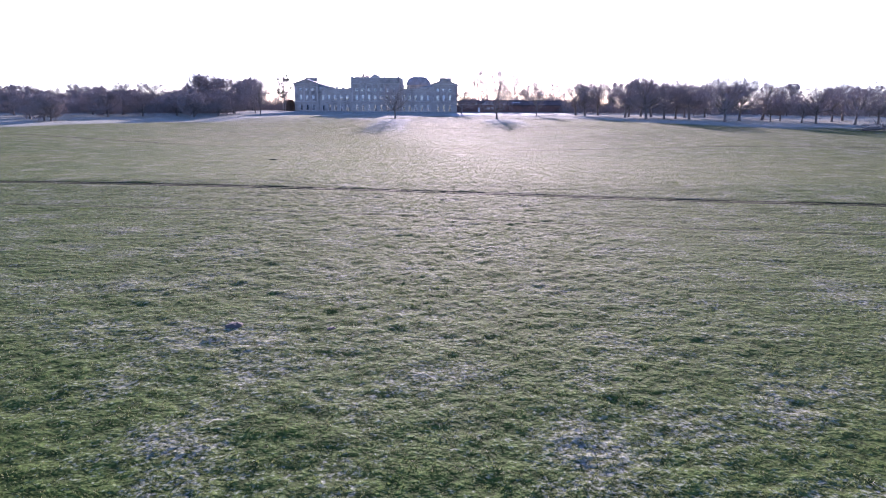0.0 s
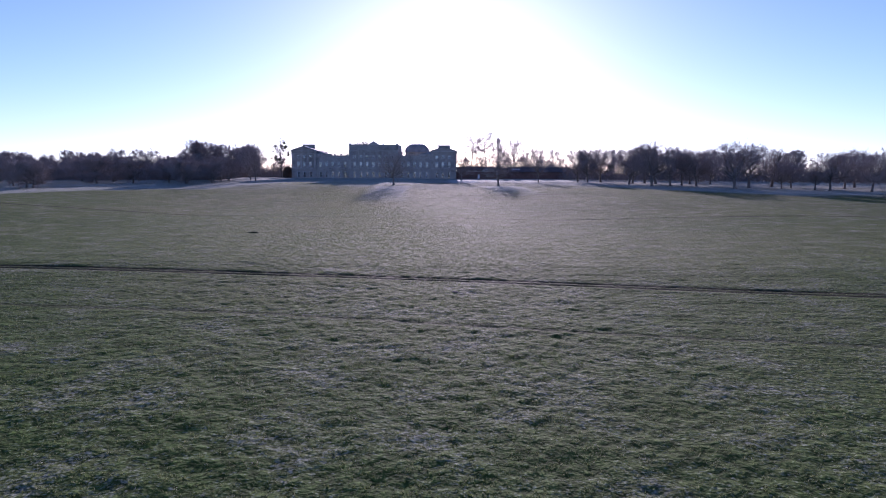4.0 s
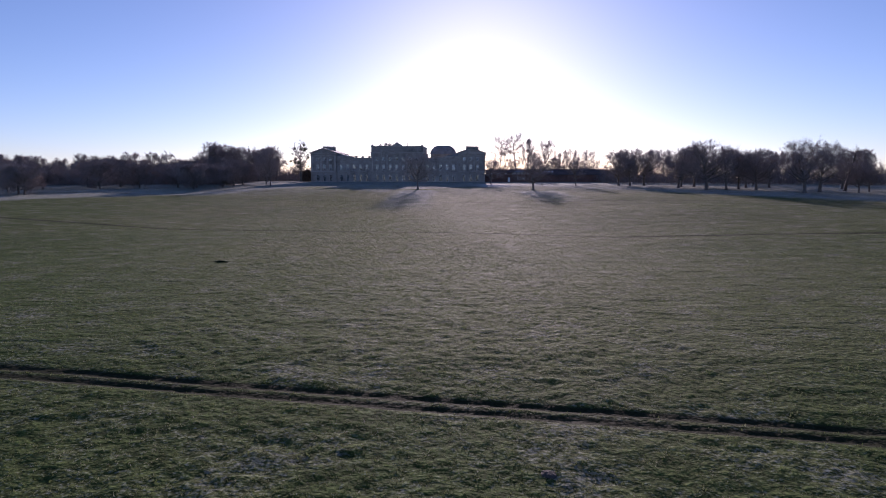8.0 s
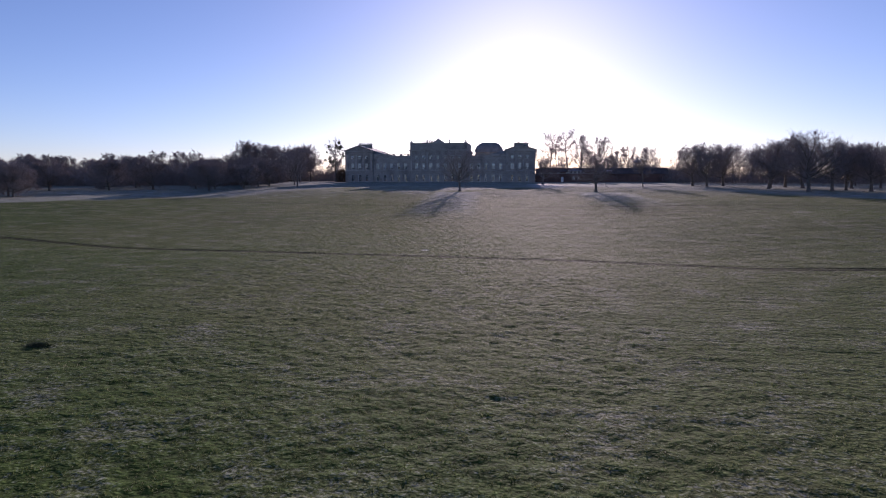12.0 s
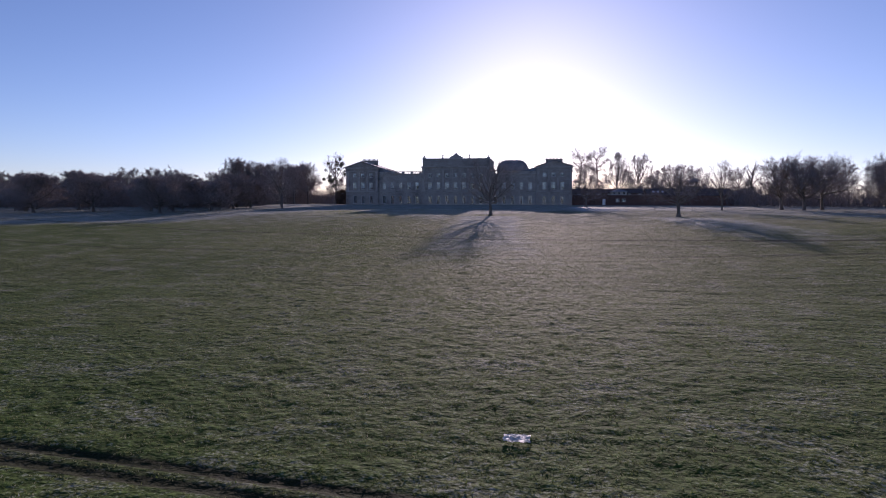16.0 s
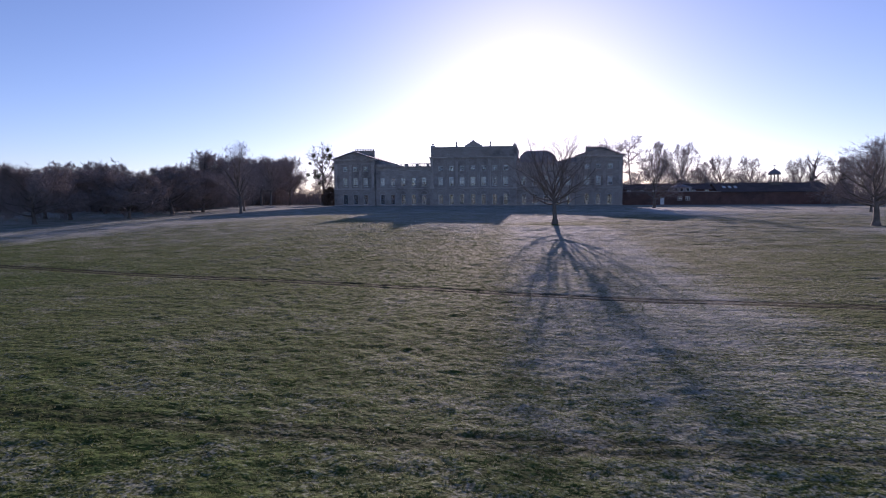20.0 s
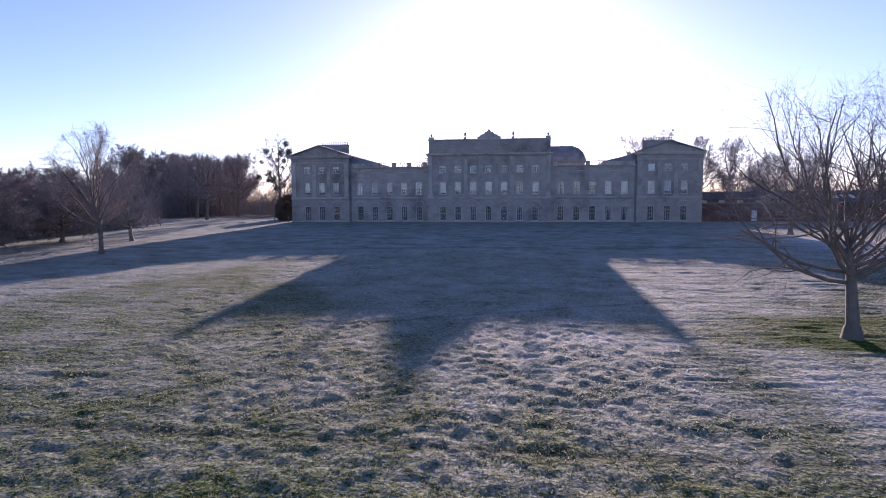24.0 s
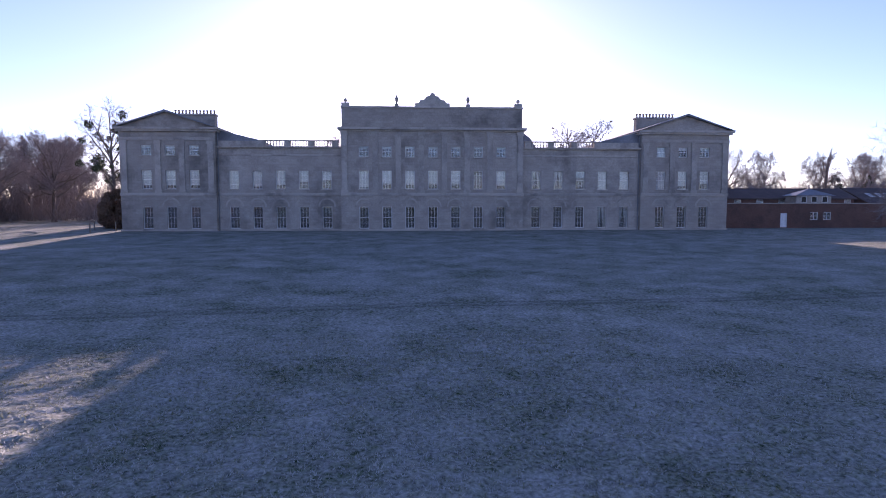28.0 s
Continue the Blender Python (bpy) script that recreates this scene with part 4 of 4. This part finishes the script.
def plant(x, y, meshes, label, group="", turn=0.0, size=1.0, name="tree", sz=None):
    z = ground_z(x, y) - 0.05
    t = thing(name, label, "tree", group)
    t.matrix_basis = Matrix.Translation((x, y, z)) @ Matrix.Rotation(turn, 4, "Z") @ Matrix.Diagonal((size, size, sz or size, 1))
    part_mesh("trunk", meshes[0], t)
    part_mesh("crown", meshes[1], t, "bare winter twigs")
    return t


# the single trees on the field
oak = tree_meshes(23, 10.6, 7.3, 2.2, 0.30, (23, 9, 8, 4), twig=0.0045, lift=0.75, fork=0.36, fill=0.88, limb=0.37, curl=0.1, sway=0.19)
plant(20.1, -90.2, oak, "large bare spreading tree standing alone on the pasture", turn=0.4, size=1.05, sz=1.03)
park_a = tree_meshes(12, 11.2, 5.8, 1.8, 0.28, (14, 9, 8, 6), twig=0.012, lift=0.6, fork=0.42)
plant(42.6, -31.0, park_a, "bare round-headed tree on the lawn beside the house", size=1.2, sz=1.12)
park_b = tree_meshes(15, 9.8, 5.8, 1.9, 0.3, (14, 9, 8, 6), twig=0.011, lift=0.6, fork=0.42)
plant(55.0, -93.0, park_b, "bare spreading parkland tree with dark trunk", turn=1.0, size=1.2, sz=0.97)
slim = tree_meshes(14, 13.0, 4.4, 2.4, 0.22, (19, 8, 7, 5), twig=0.010, lift=1.25, fork=0.42, fill=0.86)
plant(-36.6, -61.8, slim, "tall slender bare tree at the edge of the pasture", turn=2.0, size=1.12, sz=1.04)
plant(-44.0, -46.0, park_a, "bare bushy tree at the edge of the pasture", turn=2.6, size=0.92)

# rounded dense trees of the park rows
dense = [tree_meshes(20 + k, 11.5, 6.8, 1.3, 0.32, (15, 9, 9, 12), twig=0.03, lift=0.65, droop=0.02, fork=0.45, fill=0.84) for k in range(3)]
tall = [tree_meshes(30 + k, 13.8, 7.6, 2.7, 0.42, (15, 9, 9, 8), twig=0.018, lift=0.9, fork=0.4, fill=0.82) for k in range(3)]
rg = random.Random(8)
ROW_LEFT = [(-48, -96, 0.82), (-62, -79, 0.85), (-46, -80, 0.78), (-53, -84, 0.8), (-49, -64, 0.9), (-57, -52, 0.85), (-53, -47, 0.85), (-72, -134, 0.75), (-76, -131, 0.78),
            (-95, -98, 0.85), (-95, -77, 0.9), (-78, -96, 0.85), (-84, -76, 0.95), (-70, -88, 0.85), (-110, -110, 0.8), (-106, -90, 0.9), (-120, -84, 0.9), (-66, -60, 0.95), (-74, -50, 1.0), (-62, -38, 1.0),
            (-125, -115, 0.8), (-88, -120, 0.75), (-140, -100, 0.9)]
for x, y, s in ROW_LEFT:
    plant(x, y, rg.choice(dense), "dense round-crowned bare tree in a park row", "park trees", rg.uniform(0, 6), s * 1.08 * rg.uniform(0.94, 1.06), sz=s * 0.86)
ROW_RIGHT = [(92.5, -52, 0.9), (90, -45, 1.0), (99, -46, 1.0), (104, -70, 0.98), (106, -90, 1.06), (114, -84, 0.9), (122, -86, 0.86), (120, -78, 0.8), (136, -63, 0.85), (126, -106, 1.04), (133, -100, 1.0),
             (114, -55, 1.05), (141, -104, 0.6), (146, -100, 0.62), (146, -113, 0.6), (148, -117, 0.8), (155, -124, 0.75), (164, -120, 0.75), (160, -104, 0.8), (172, -118, 0.85), (150, -80, 0.9), (168, -96, 0.9), (182, -110, 0.9), (128, -64, 0.9), (108, -60, 0.9)]
for x, y, s in ROW_RIGHT:
    plant(x, y, rg.choice(tall), "bare parkland tree with an airy branching crown", "park trees", rg.uniform(0, 6), s * 1.05 * rg.uniform(0.95, 1.05), sz=s * 0.98)
plant(72.7, -56.0, slim, "slender bare tree standing on the pasture's edge", turn=0.7, size=0.95)
snag = tree_meshes(41, 13.0, 3.2, 4.0, 0.42, (9, 5, 4, 3), twig=0.02, lift=1.3, lean=0.22, fork=0.75)
plant(143, -94, snag, "leaning dead tree with broken branches", turn=0.2, name="dead_tree")
plant(130, 106, snag, "half-dead tree with thick twisted limbs", turn=1.2, name="dead_tree", size=1.7)
plant(116, -62, snag, "dead tree with bare forked top", turn=2.2, name="dead_tree", size=1.05)

# woods behind the house and along the far edge
wood_t = [tree_meshes(50 + k, 17.0, 6.6, 2.5, 0.34, (13, 7, 7, 8), twig=0.055, lift=0.85, fork=0.5, fill=0.86) for k in range(3)]
airy = [tree_meshes(70 + k, 15.5, 7.2, 4.0, 0.42, (17, 8, 8, 7), twig=0.022, lift=0.6, fork=0.5, fill=0.88) for k in range(3)]
stem = tree_meshes(76, 17.5, 4.8, 9.5, 0.25, (14, 7, 6, 4), twig=0.024, lift=0.5, fork=0.76, fill=0.9)
BEHIND = [(101.7, 93.6, 0.72, 0.96), (90.2, 92.6, 0.75, 1.0), (84, 91, 0.6, 0.84), (75.3, 91, 0.9, 1.25), (65, 90, 0.85, 1.27), (122, 98, 0.75, 0.95), (140, 104, 0.8, 0.95), (150, 112, 0.85, 1.0), (160, 108, 0.9, 0.95), (150, 60, 0.9, 0.9), (165, 50, 0.95, 0.95), (-20, 90, 1.15, 1.15),
          (46, 74, 0.6, 0.62), (55, 80, 0.75, 0.7), (70, 78, 0.65, 0.66), (80, 84, 0.62, 0.7), (96, 88, 0.6, 0.62), (-60, 46, 0.6, 0.6), (-78, 44, 0.8, 0.85), (-66, 14, 0.8, 0.78), (-74, 24, 0.9, 0.82), (-82, 34, 0.95, 0.88), (-70, 38, 0.85, 0.85)]
for x, y, s, tall_s in BEHIND:
    plant(x, y, rg.choice(airy), "tall bare tree with open, rising limbs behind the lawns", "trees behind the house", rg.uniform(0, 6), s * 1.12, sz=tall_s * 1.27)
for x, y, s in ((60, 118, 1.76), (48, 118, 1.68), (54, 125, 1.3)):
    plant(x, y, stem, "tall bare tree with a long clean stem", "trees behind the house", rg.uniform(0, 6), s)
for k in range(56):
    x = -80 - 2.8 * k - rg.uniform(0, 10)
    y = rg.uniform(-10, 70) - 0.25 * k
    plant(x, y, rg.choice(wood_t), "bare tree in the wood at the pasture's edge", "woodland trees", rg.uniform(0, 6), rg.uniform(0.62, 0.8))
for k in range(12):
    plant(-84 - rg.uniform(0, 34), 45 + rg.uniform(0, 45), rg.choice(wood_t), "tall bare tree in the wood", "woodland trees", rg.uniform(0, 6), rg.uniform(1.05, 1.25))
for k in range(20):
    plant(124 + 6 * k + rg.uniform(-3, 3), rg.uniform(-40, 10) - 1.2 * k, rg.choice(wood_t), "bare tree along the far edge of the park", "woodland trees", rg.uniform(0, 6), rg.uniform(0.6, 0.85))


def clumps(points, seed, size, leaf, count):
    """Ragged balls of small leaves round the points."""
    g = np.random.default_rng(seed)
    V, F = [], []
    for c, r in points:
        n = int(count * (r / size) ** 2)
        d = g.normal(0, 1, (n, 3))
        d /= np.linalg.norm(d, axis=1, keepdims=True)
        p = np.array(c) + d * r * (g.random((n, 1)) ** 0.4)
        a, b = g.normal(0, leaf, (n, 3)), g.normal(0, leaf, (n, 3))
        q = np.stack([p - a, p + b, p + a, p - b], 1).reshape(-1, 3)
        k = sum(len(v) for v in V)
        V.append(q)
        F.append(k + np.arange(n * 4).reshape(-1, 4))
    return np.concatenate(V), np.concatenate(F)


# the mistletoe tree by the end wing
lime = tree_meshes(64, 22.0, 6.4, 5.0, 0.44, (15, 7, 6, 5), twig=0.022, lift=0.9, fork=0.62, fill=0.85)
mt = plant(-52.2, 24.0, lime, "tall bare tree hung with dark balls of mistletoe", name="mistletoe_tree", size=0.96, sz=0.93)
g = np.random.default_rng(5)
ends = [q[1] for q in lime[2] if 8.0 < q[1][2] < 19.5]
pick = [ends[int(i)] for i in g.integers(0, len(ends), 34)]
for k, c in enumerate(pick):
    V, F = clumps([((0, 0, 0), 0.38 + 0.55 * (k % 4) / 3)], 70 + k, 0.8, 0.08, 210)
    b = part_mesh("mistletoe", fast_mesh("mistletoe", [(V, F)], MISTLE, False), mt, "dark round mistletoe clump")
    b.location = c

# evergreens
def evergreen(x, y, h, r, seed, name, label, round_top=False, leaf=None):
    t = thing(name, label, "tree", at=(x, y, ground_z(x, y)))
    gg = np.random.default_rng(seed)
    seg = [(np.array([0, 0, -0.3]), np.array([0, 0, h * 0.9]), r * 0.12, 0.05)]
    part_mesh("trunk", fast_mesh("trunk", [tubes(seg, 8)], BARK), t)
    pts = []
    for k in range(int(40)):
        f = gg.random() ** 1.3
        a = gg.random() * 6.28
        rr = r * (1 - f) * 0.8 if not round_top else r * 0.75 * math.sqrt(max(0.05, 1 - (2 * f - 0.8) ** 2 / 1.5))
        pts.append(((rr * math.cos(a), rr * math.sin(a), h * (0.08 + 0.9 * f)), 0.35 * r * (1.15 - (0.4 if round_top else 1.0) * f)))
    V, F = clumps(pts, seed, r * 0.3, 0.10, 420)
    part_mesh("crown", fast_mesh("crown", [(V, F)], leaf or EVERGREEN, False), t, "brown winter leaves" if leaf else "dark evergreen foliage")


evergreen(-103.0, 84.0, 22.0, 3.4, 3, "fir_tree", "dark pointed fir above the bare wood")
for k, (x, y, h, r) in enumerate([(-47.5, 20.0, 4.6, 2.4), (44, 30, 7.0, 3.2), (127, 98, 13.0, 5.0), (138, 98, 12.0, 5.0)]):
    evergreen(x, y, h, r, 20 + k, "evergreen_bush", "dark evergreen bush among the bare trees")
evergreen(-44.6, 9.0, 5.2, 2.5, 31, "beech_bush", "rounded bush holding brown winter leaves beside the house", True, BEECH)


def underwood(name, label, seed, n, area, tall):
    """Tangled bare undergrowth. area: (x0, x1, y0, y1, lean), with y shifted by lean for each metre of x."""
    g = np.random.default_rng(seed)
    x0, x1, y0, y1, lean = area
    x = g.uniform(x0, x1, n)
    y = g.uniform(y0, y1, n) + lean * (x - (x0 if lean < 0 else x1))
    h = 1.5 + tall * g.random(n) ** 1.4 * (0.75 + 0.5 * (lattice(x, y, 9.0, seed) + 0.5))
    z0 = np.where(y < 0, SLOPE * y, 0.0)
    d = g.normal(0, 0.5, (n, 2))
    p = np.stack([x, y, z0 + h * g.random(n) * 0.7], 1)
    q = p + np.stack([d[:, 0] * h * 0.5, d[:, 1] * h * 0.5, h * 0.42], 1)
    w = np.stack([g.uniform(0.02, 0.10, n), g.normal(0, 0.04, n), np.zeros(n)], 1)
    V = np.stack([p - w, p + w, q], 1).reshape(-1, 3)
    F = np.arange(n * 3).reshape(-1, 3)
    tagged(new(name, fast_mesh(name, [(V, F)], SHRUB, False)), label, "undergrowth", kind="stuff")


underwood("undergrowth", "tangled brown undergrowth along the edge of the wood", 9, 90000, (-260, -80, 0, 62, 0.2), 8.5)
underwood("undergrowth", "low brown undergrowth at the wood's near end", 14, 6000, (-90, -52, 34, 62, 0.0), 5.0)
underwood("undergrowth", "distant belt of bare woodland beyond the house", 16, 20000, (-150, -30, 170, 205, 0.0), 10.0)
underwood("undergrowth", "tangle of young growth among the park trees", 15, 60000, (-190, -60, -50, -12, 0.25), 6.0)
underwood("undergrowth", "tangled brown undergrowth beyond the park trees", 10, 44000, (90, 300, -20, 30, -0.25), 5.2)
underwood("shrubbery", "tall bare shrubbery behind the garden wall", 11, 46000, (42, 108, 24, 38, 0.0), 6.0)


def off_track(x, y):
    """True where no wheel has worn the grass away."""
    keep = np.ones(len(x), bool)
    for ta, tb, gauge, strength in TRACKS:
        line = tb * x + ta + 0.4 * np.sin(0.055 * x + ta) + 0.15 * np.sin(0.21 * x + 2 * ta)
        keep &= np.abs(np.abs(y - line) - gauge / 2) > 0.26 * strength
    return keep


# ---- grass tufts along the flight line ----
def grass():
    """Tufts of short splayed blades, thickest along the middle of the pasture."""
    g = np.random.default_rng(12)
    n = 200000
    y = -58 - 247 * g.random(n)
    x = line_x(y) + g.normal(0, 8.5, n)
    keep = off_track(x, y) & (lattice(x, y, 0.6, 21) + 0.35 * lattice(x, y, 3.0, 22) > -0.4)
    x, y = x[keep], y[keep]
    n = len(x)
    z = SLOPE * y + relief(x, y)
    big = 0.6 + 0.8 * g.random(n) + 0.5 * np.clip((y + 118) / 22, 0, 1)
    blades = 5
    X, Y, Z, B = (np.repeat(v, blades) for v in (x, y, z, big))
    m = n * blades
    a, out = g.random(m) * 6.283, np.abs(g.normal(0, 0.075, m)) * B
    X, Y = X + np.cos(a) * out, Y + np.sin(a) * out
    w, h = (0.008 + 0.010 * g.random(m)) * B, (0.016 + 0.022 * g.random(m)) * B
    c = g.random(m) * 6.283
    dx, dy = np.cos(c) * w, np.sin(c) * w
    lx, ly = np.cos(a) * h * 0.7 + g.normal(0, 0.015, m), np.sin(a) * h * 0.7 + g.normal(0, 0.015, m)
    V = np.stack([np.stack([X - dx, Y - dy, Z - 0.012], 1), np.stack([X + dx, Y + dy, Z - 0.012], 1), np.stack([X + lx, Y + ly, Z + h], 1)], 1).reshape(-1, 3)
    F = np.arange(m * 3).reshape(-1, 3)
    tagged(new("grass", fast_mesh("grass", [(V, F)], BLADES, False)), "short frosted grass tufts over the pasture", "grass", kind="stuff")


grass()


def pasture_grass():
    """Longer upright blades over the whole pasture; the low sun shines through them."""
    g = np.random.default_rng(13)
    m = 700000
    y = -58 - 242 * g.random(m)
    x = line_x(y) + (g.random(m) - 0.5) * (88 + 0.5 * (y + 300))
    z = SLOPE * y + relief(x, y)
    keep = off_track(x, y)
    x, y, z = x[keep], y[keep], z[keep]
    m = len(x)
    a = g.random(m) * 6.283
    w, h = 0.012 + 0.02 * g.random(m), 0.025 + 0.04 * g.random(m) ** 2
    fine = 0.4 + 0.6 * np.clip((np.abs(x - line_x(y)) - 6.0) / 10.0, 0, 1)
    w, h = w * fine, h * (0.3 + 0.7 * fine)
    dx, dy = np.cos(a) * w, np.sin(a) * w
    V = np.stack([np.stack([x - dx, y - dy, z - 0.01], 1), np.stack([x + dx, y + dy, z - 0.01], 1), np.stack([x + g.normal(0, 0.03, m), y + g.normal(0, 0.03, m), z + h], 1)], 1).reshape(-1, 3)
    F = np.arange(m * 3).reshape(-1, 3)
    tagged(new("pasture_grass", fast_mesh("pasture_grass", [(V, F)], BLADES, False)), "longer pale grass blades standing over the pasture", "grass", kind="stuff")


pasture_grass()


# ---- small things on the field ----
def feed_sack():
    """An empty pale sack lying flat and crumpled in the grass."""
    bm = bmesh.new()
    g = random.Random(3)
    nx, ny = 9, 6
    base = ground_z(29.8, -195.7) + float(relief(np.array([29.8]), np.array([-195.7]))[0])
    top = [[bm.verts.new((29.8 + (i / nx - 0.5) * 0.62 + g.uniform(-0.02, 0.02), -195.7 + (j / ny - 0.5) * 0.42 + g.uniform(-0.02, 0.02), base + 0.07 + g.uniform(0, 0.05))) for j in range(ny + 1)] for i in range(nx + 1)]
    for i in range(nx):
        for j in range(ny):
            bm.faces.new((top[i][j], top[i + 1][j], top[i + 1][j + 1], top[i][j + 1]))
    bmesh.ops.solidify(bm, geom=bm.faces[:], thickness=0.03)
    me = bpy.data.meshes.new("feed_sack")
    bm.to_mesh(me)
    bm.free()
    me.materials.append(PLASTIC)
    tagged(new("feed_sack", me), "crumpled white sack lying on the grass", "sack")


feed_sack()


def molehill(x, y, r):
    """A low crumbling mound of dark soil."""
    g = random.Random(int(x * 10))
    bm = bmesh.new()
    z = ground_z(x, y) + float(relief(np.array([x]), np.array([y]))[0])
    rings = []
    for f, h in ((1.0, -0.05), (0.85, 0.015), (0.6, 0.05), (0.3, 0.075)):
        rings.append([bm.verts.new((x + r * f * g.uniform(0.85, 1.15) * math.cos(a), y + r * f * g.uniform(0.85, 1.15) * math.sin(a), z + h * r / 0.35 * g.uniform(0.8, 1.2))) for a in [i * math.pi / 7 for i in range(14)]])
    top = bm.verts.new((x, y, z + 0.08 * r / 0.35))
    for lo, hi in zip(rings, rings[1:]):
        for i in range(14):
            j = i + 1 if i < 13 else 0
            bm.faces.new((lo[i], lo[j], hi[j], hi[i]))
    for i in range(14):
        bm.faces.new((rings[-1][i], rings[-1][i + 1 if i < 13 else 0], top))
    me = bpy.data.meshes.new("molehill")
    bm.to_mesh(me)
    bm.free()
    me.materials.append(SOIL)
    tagged(new("molehill", me), "low mound of dark crumbled soil in the grass", "molehill", "molehills")


for x, y, r in ((37.39, -284.97, 0.28), (40.47, -285.09, 0.18), (42.98, -261.68, 0.2)):
    molehill(x, y, r)


def fence_post(x, y, h=1.15):
    p = thing("fence_post", "weathered wooden post standing at the lawn's edge", "post", "posts by the drive", at=(x, y, ground_z(x, y)))
    boxed("shaft", (-0.07, 0.07, -0.07, 0.07, -0.4, h), WOOD, p, bevel=0.015)
    bm = bmesh.new()
    base = [bm.verts.new(c) for c in ((-0.08, -0.08, h), (0.08, -0.08, h), (0.08, 0.08, h), (-0.08, 0.08, h))]
    tip = bm.verts.new((0, 0, h + 0.09))
    for i in range(4):
        bm.faces.new((base[i], base[(i + 1) % 4], tip))
    bm.faces.new(base[::-1])
    part("cap", bm, WOOD, p)


for x, y in ((-42.4, -3.2), (-40.9, 0.2), (-45.5, 4.0)):
    fence_post(x, y)


def brush_pile(x, y):
    g = np.random.default_rng(77)
    segs = []
    for k in range(260):
        a = g.random() * 6.28
        c = np.array([g.normal(0, 3.0), g.normal(0, 1.4), 0.2 + abs(g.normal(0, 0.5))])
        d = np.array([math.cos(a), math.sin(a) * 0.6, g.normal(0.1, 0.35)])
        ln = 0.6 + 2.2 * g.random()
        r = 0.015 + 0.05 * g.random() ** 3
        segs.append((c, c + d * ln, r, r * 0.4))
    log = [(np.array([-3.5, 0.3, 0.35]), np.array([2.5, -0.2, 0.75]), 0.26, 0.14), (np.array([0.2, 0.1, 0.6]), np.array([3.2, 1.1, 1.9]), 0.13, 0.05)]
    t = thing("fallen_branches", "tangle of fallen bare branches lying on the pasture", "branches", at=(x, y, ground_z(x, y)))
    part_mesh("log", fast_mesh("log", [tubes(log, 9)], BARK), t)
    tagged(part_mesh("brushwood", fast_mesh("brushwood", [tubes(segs, 4)], BARK), t, "thin broken branches"), kind="stuff")


brush_pile(137.0, -162.0)


def rush_tussock(x, y):
    """A dark tussock of coarse rushes that the flock leaves standing."""
    g = np.random.default_rng(91)
    n = 900
    a, r = g.random(n) * 6.283, np.abs(g.normal(0, 0.16, n))
    px, py = r * np.cos(a) * 1.9, r * np.sin(a)
    h = (0.06 + 0.12 * g.random(n)) * np.exp(-(r / 0.45) ** 2)
    lx, ly = np.cos(a) * h * 0.55 + g.normal(0, 0.02, n), np.sin(a) * h * 0.55 + g.normal(0, 0.02, n)
    c = g.random(n) * 6.283
    dx, dy = np.cos(c) * 0.012, np.sin(c) * 0.012
    zero = np.full(n, -0.03)
    V = np.stack([np.stack([px - dx, py - dy, zero], 1), np.stack([px + dx, py + dy, zero], 1), np.stack([px + lx, py + ly, h], 1)], 1).reshape(-1, 3)
    ob = new("rush_tussock", fast_mesh("rush_tussock", [(V, np.arange(n * 3).reshape(-1, 3))], EVERGREEN, False))
    ob.location = (x, y, ground_z(x, y) + float(relief(np.array([x]), np.array([y]))[0]))
    tagged(ob, "low dark tussock of coarse rushes on the pasture", "grass tussock")


rush_tussock(21.2, -229.8)
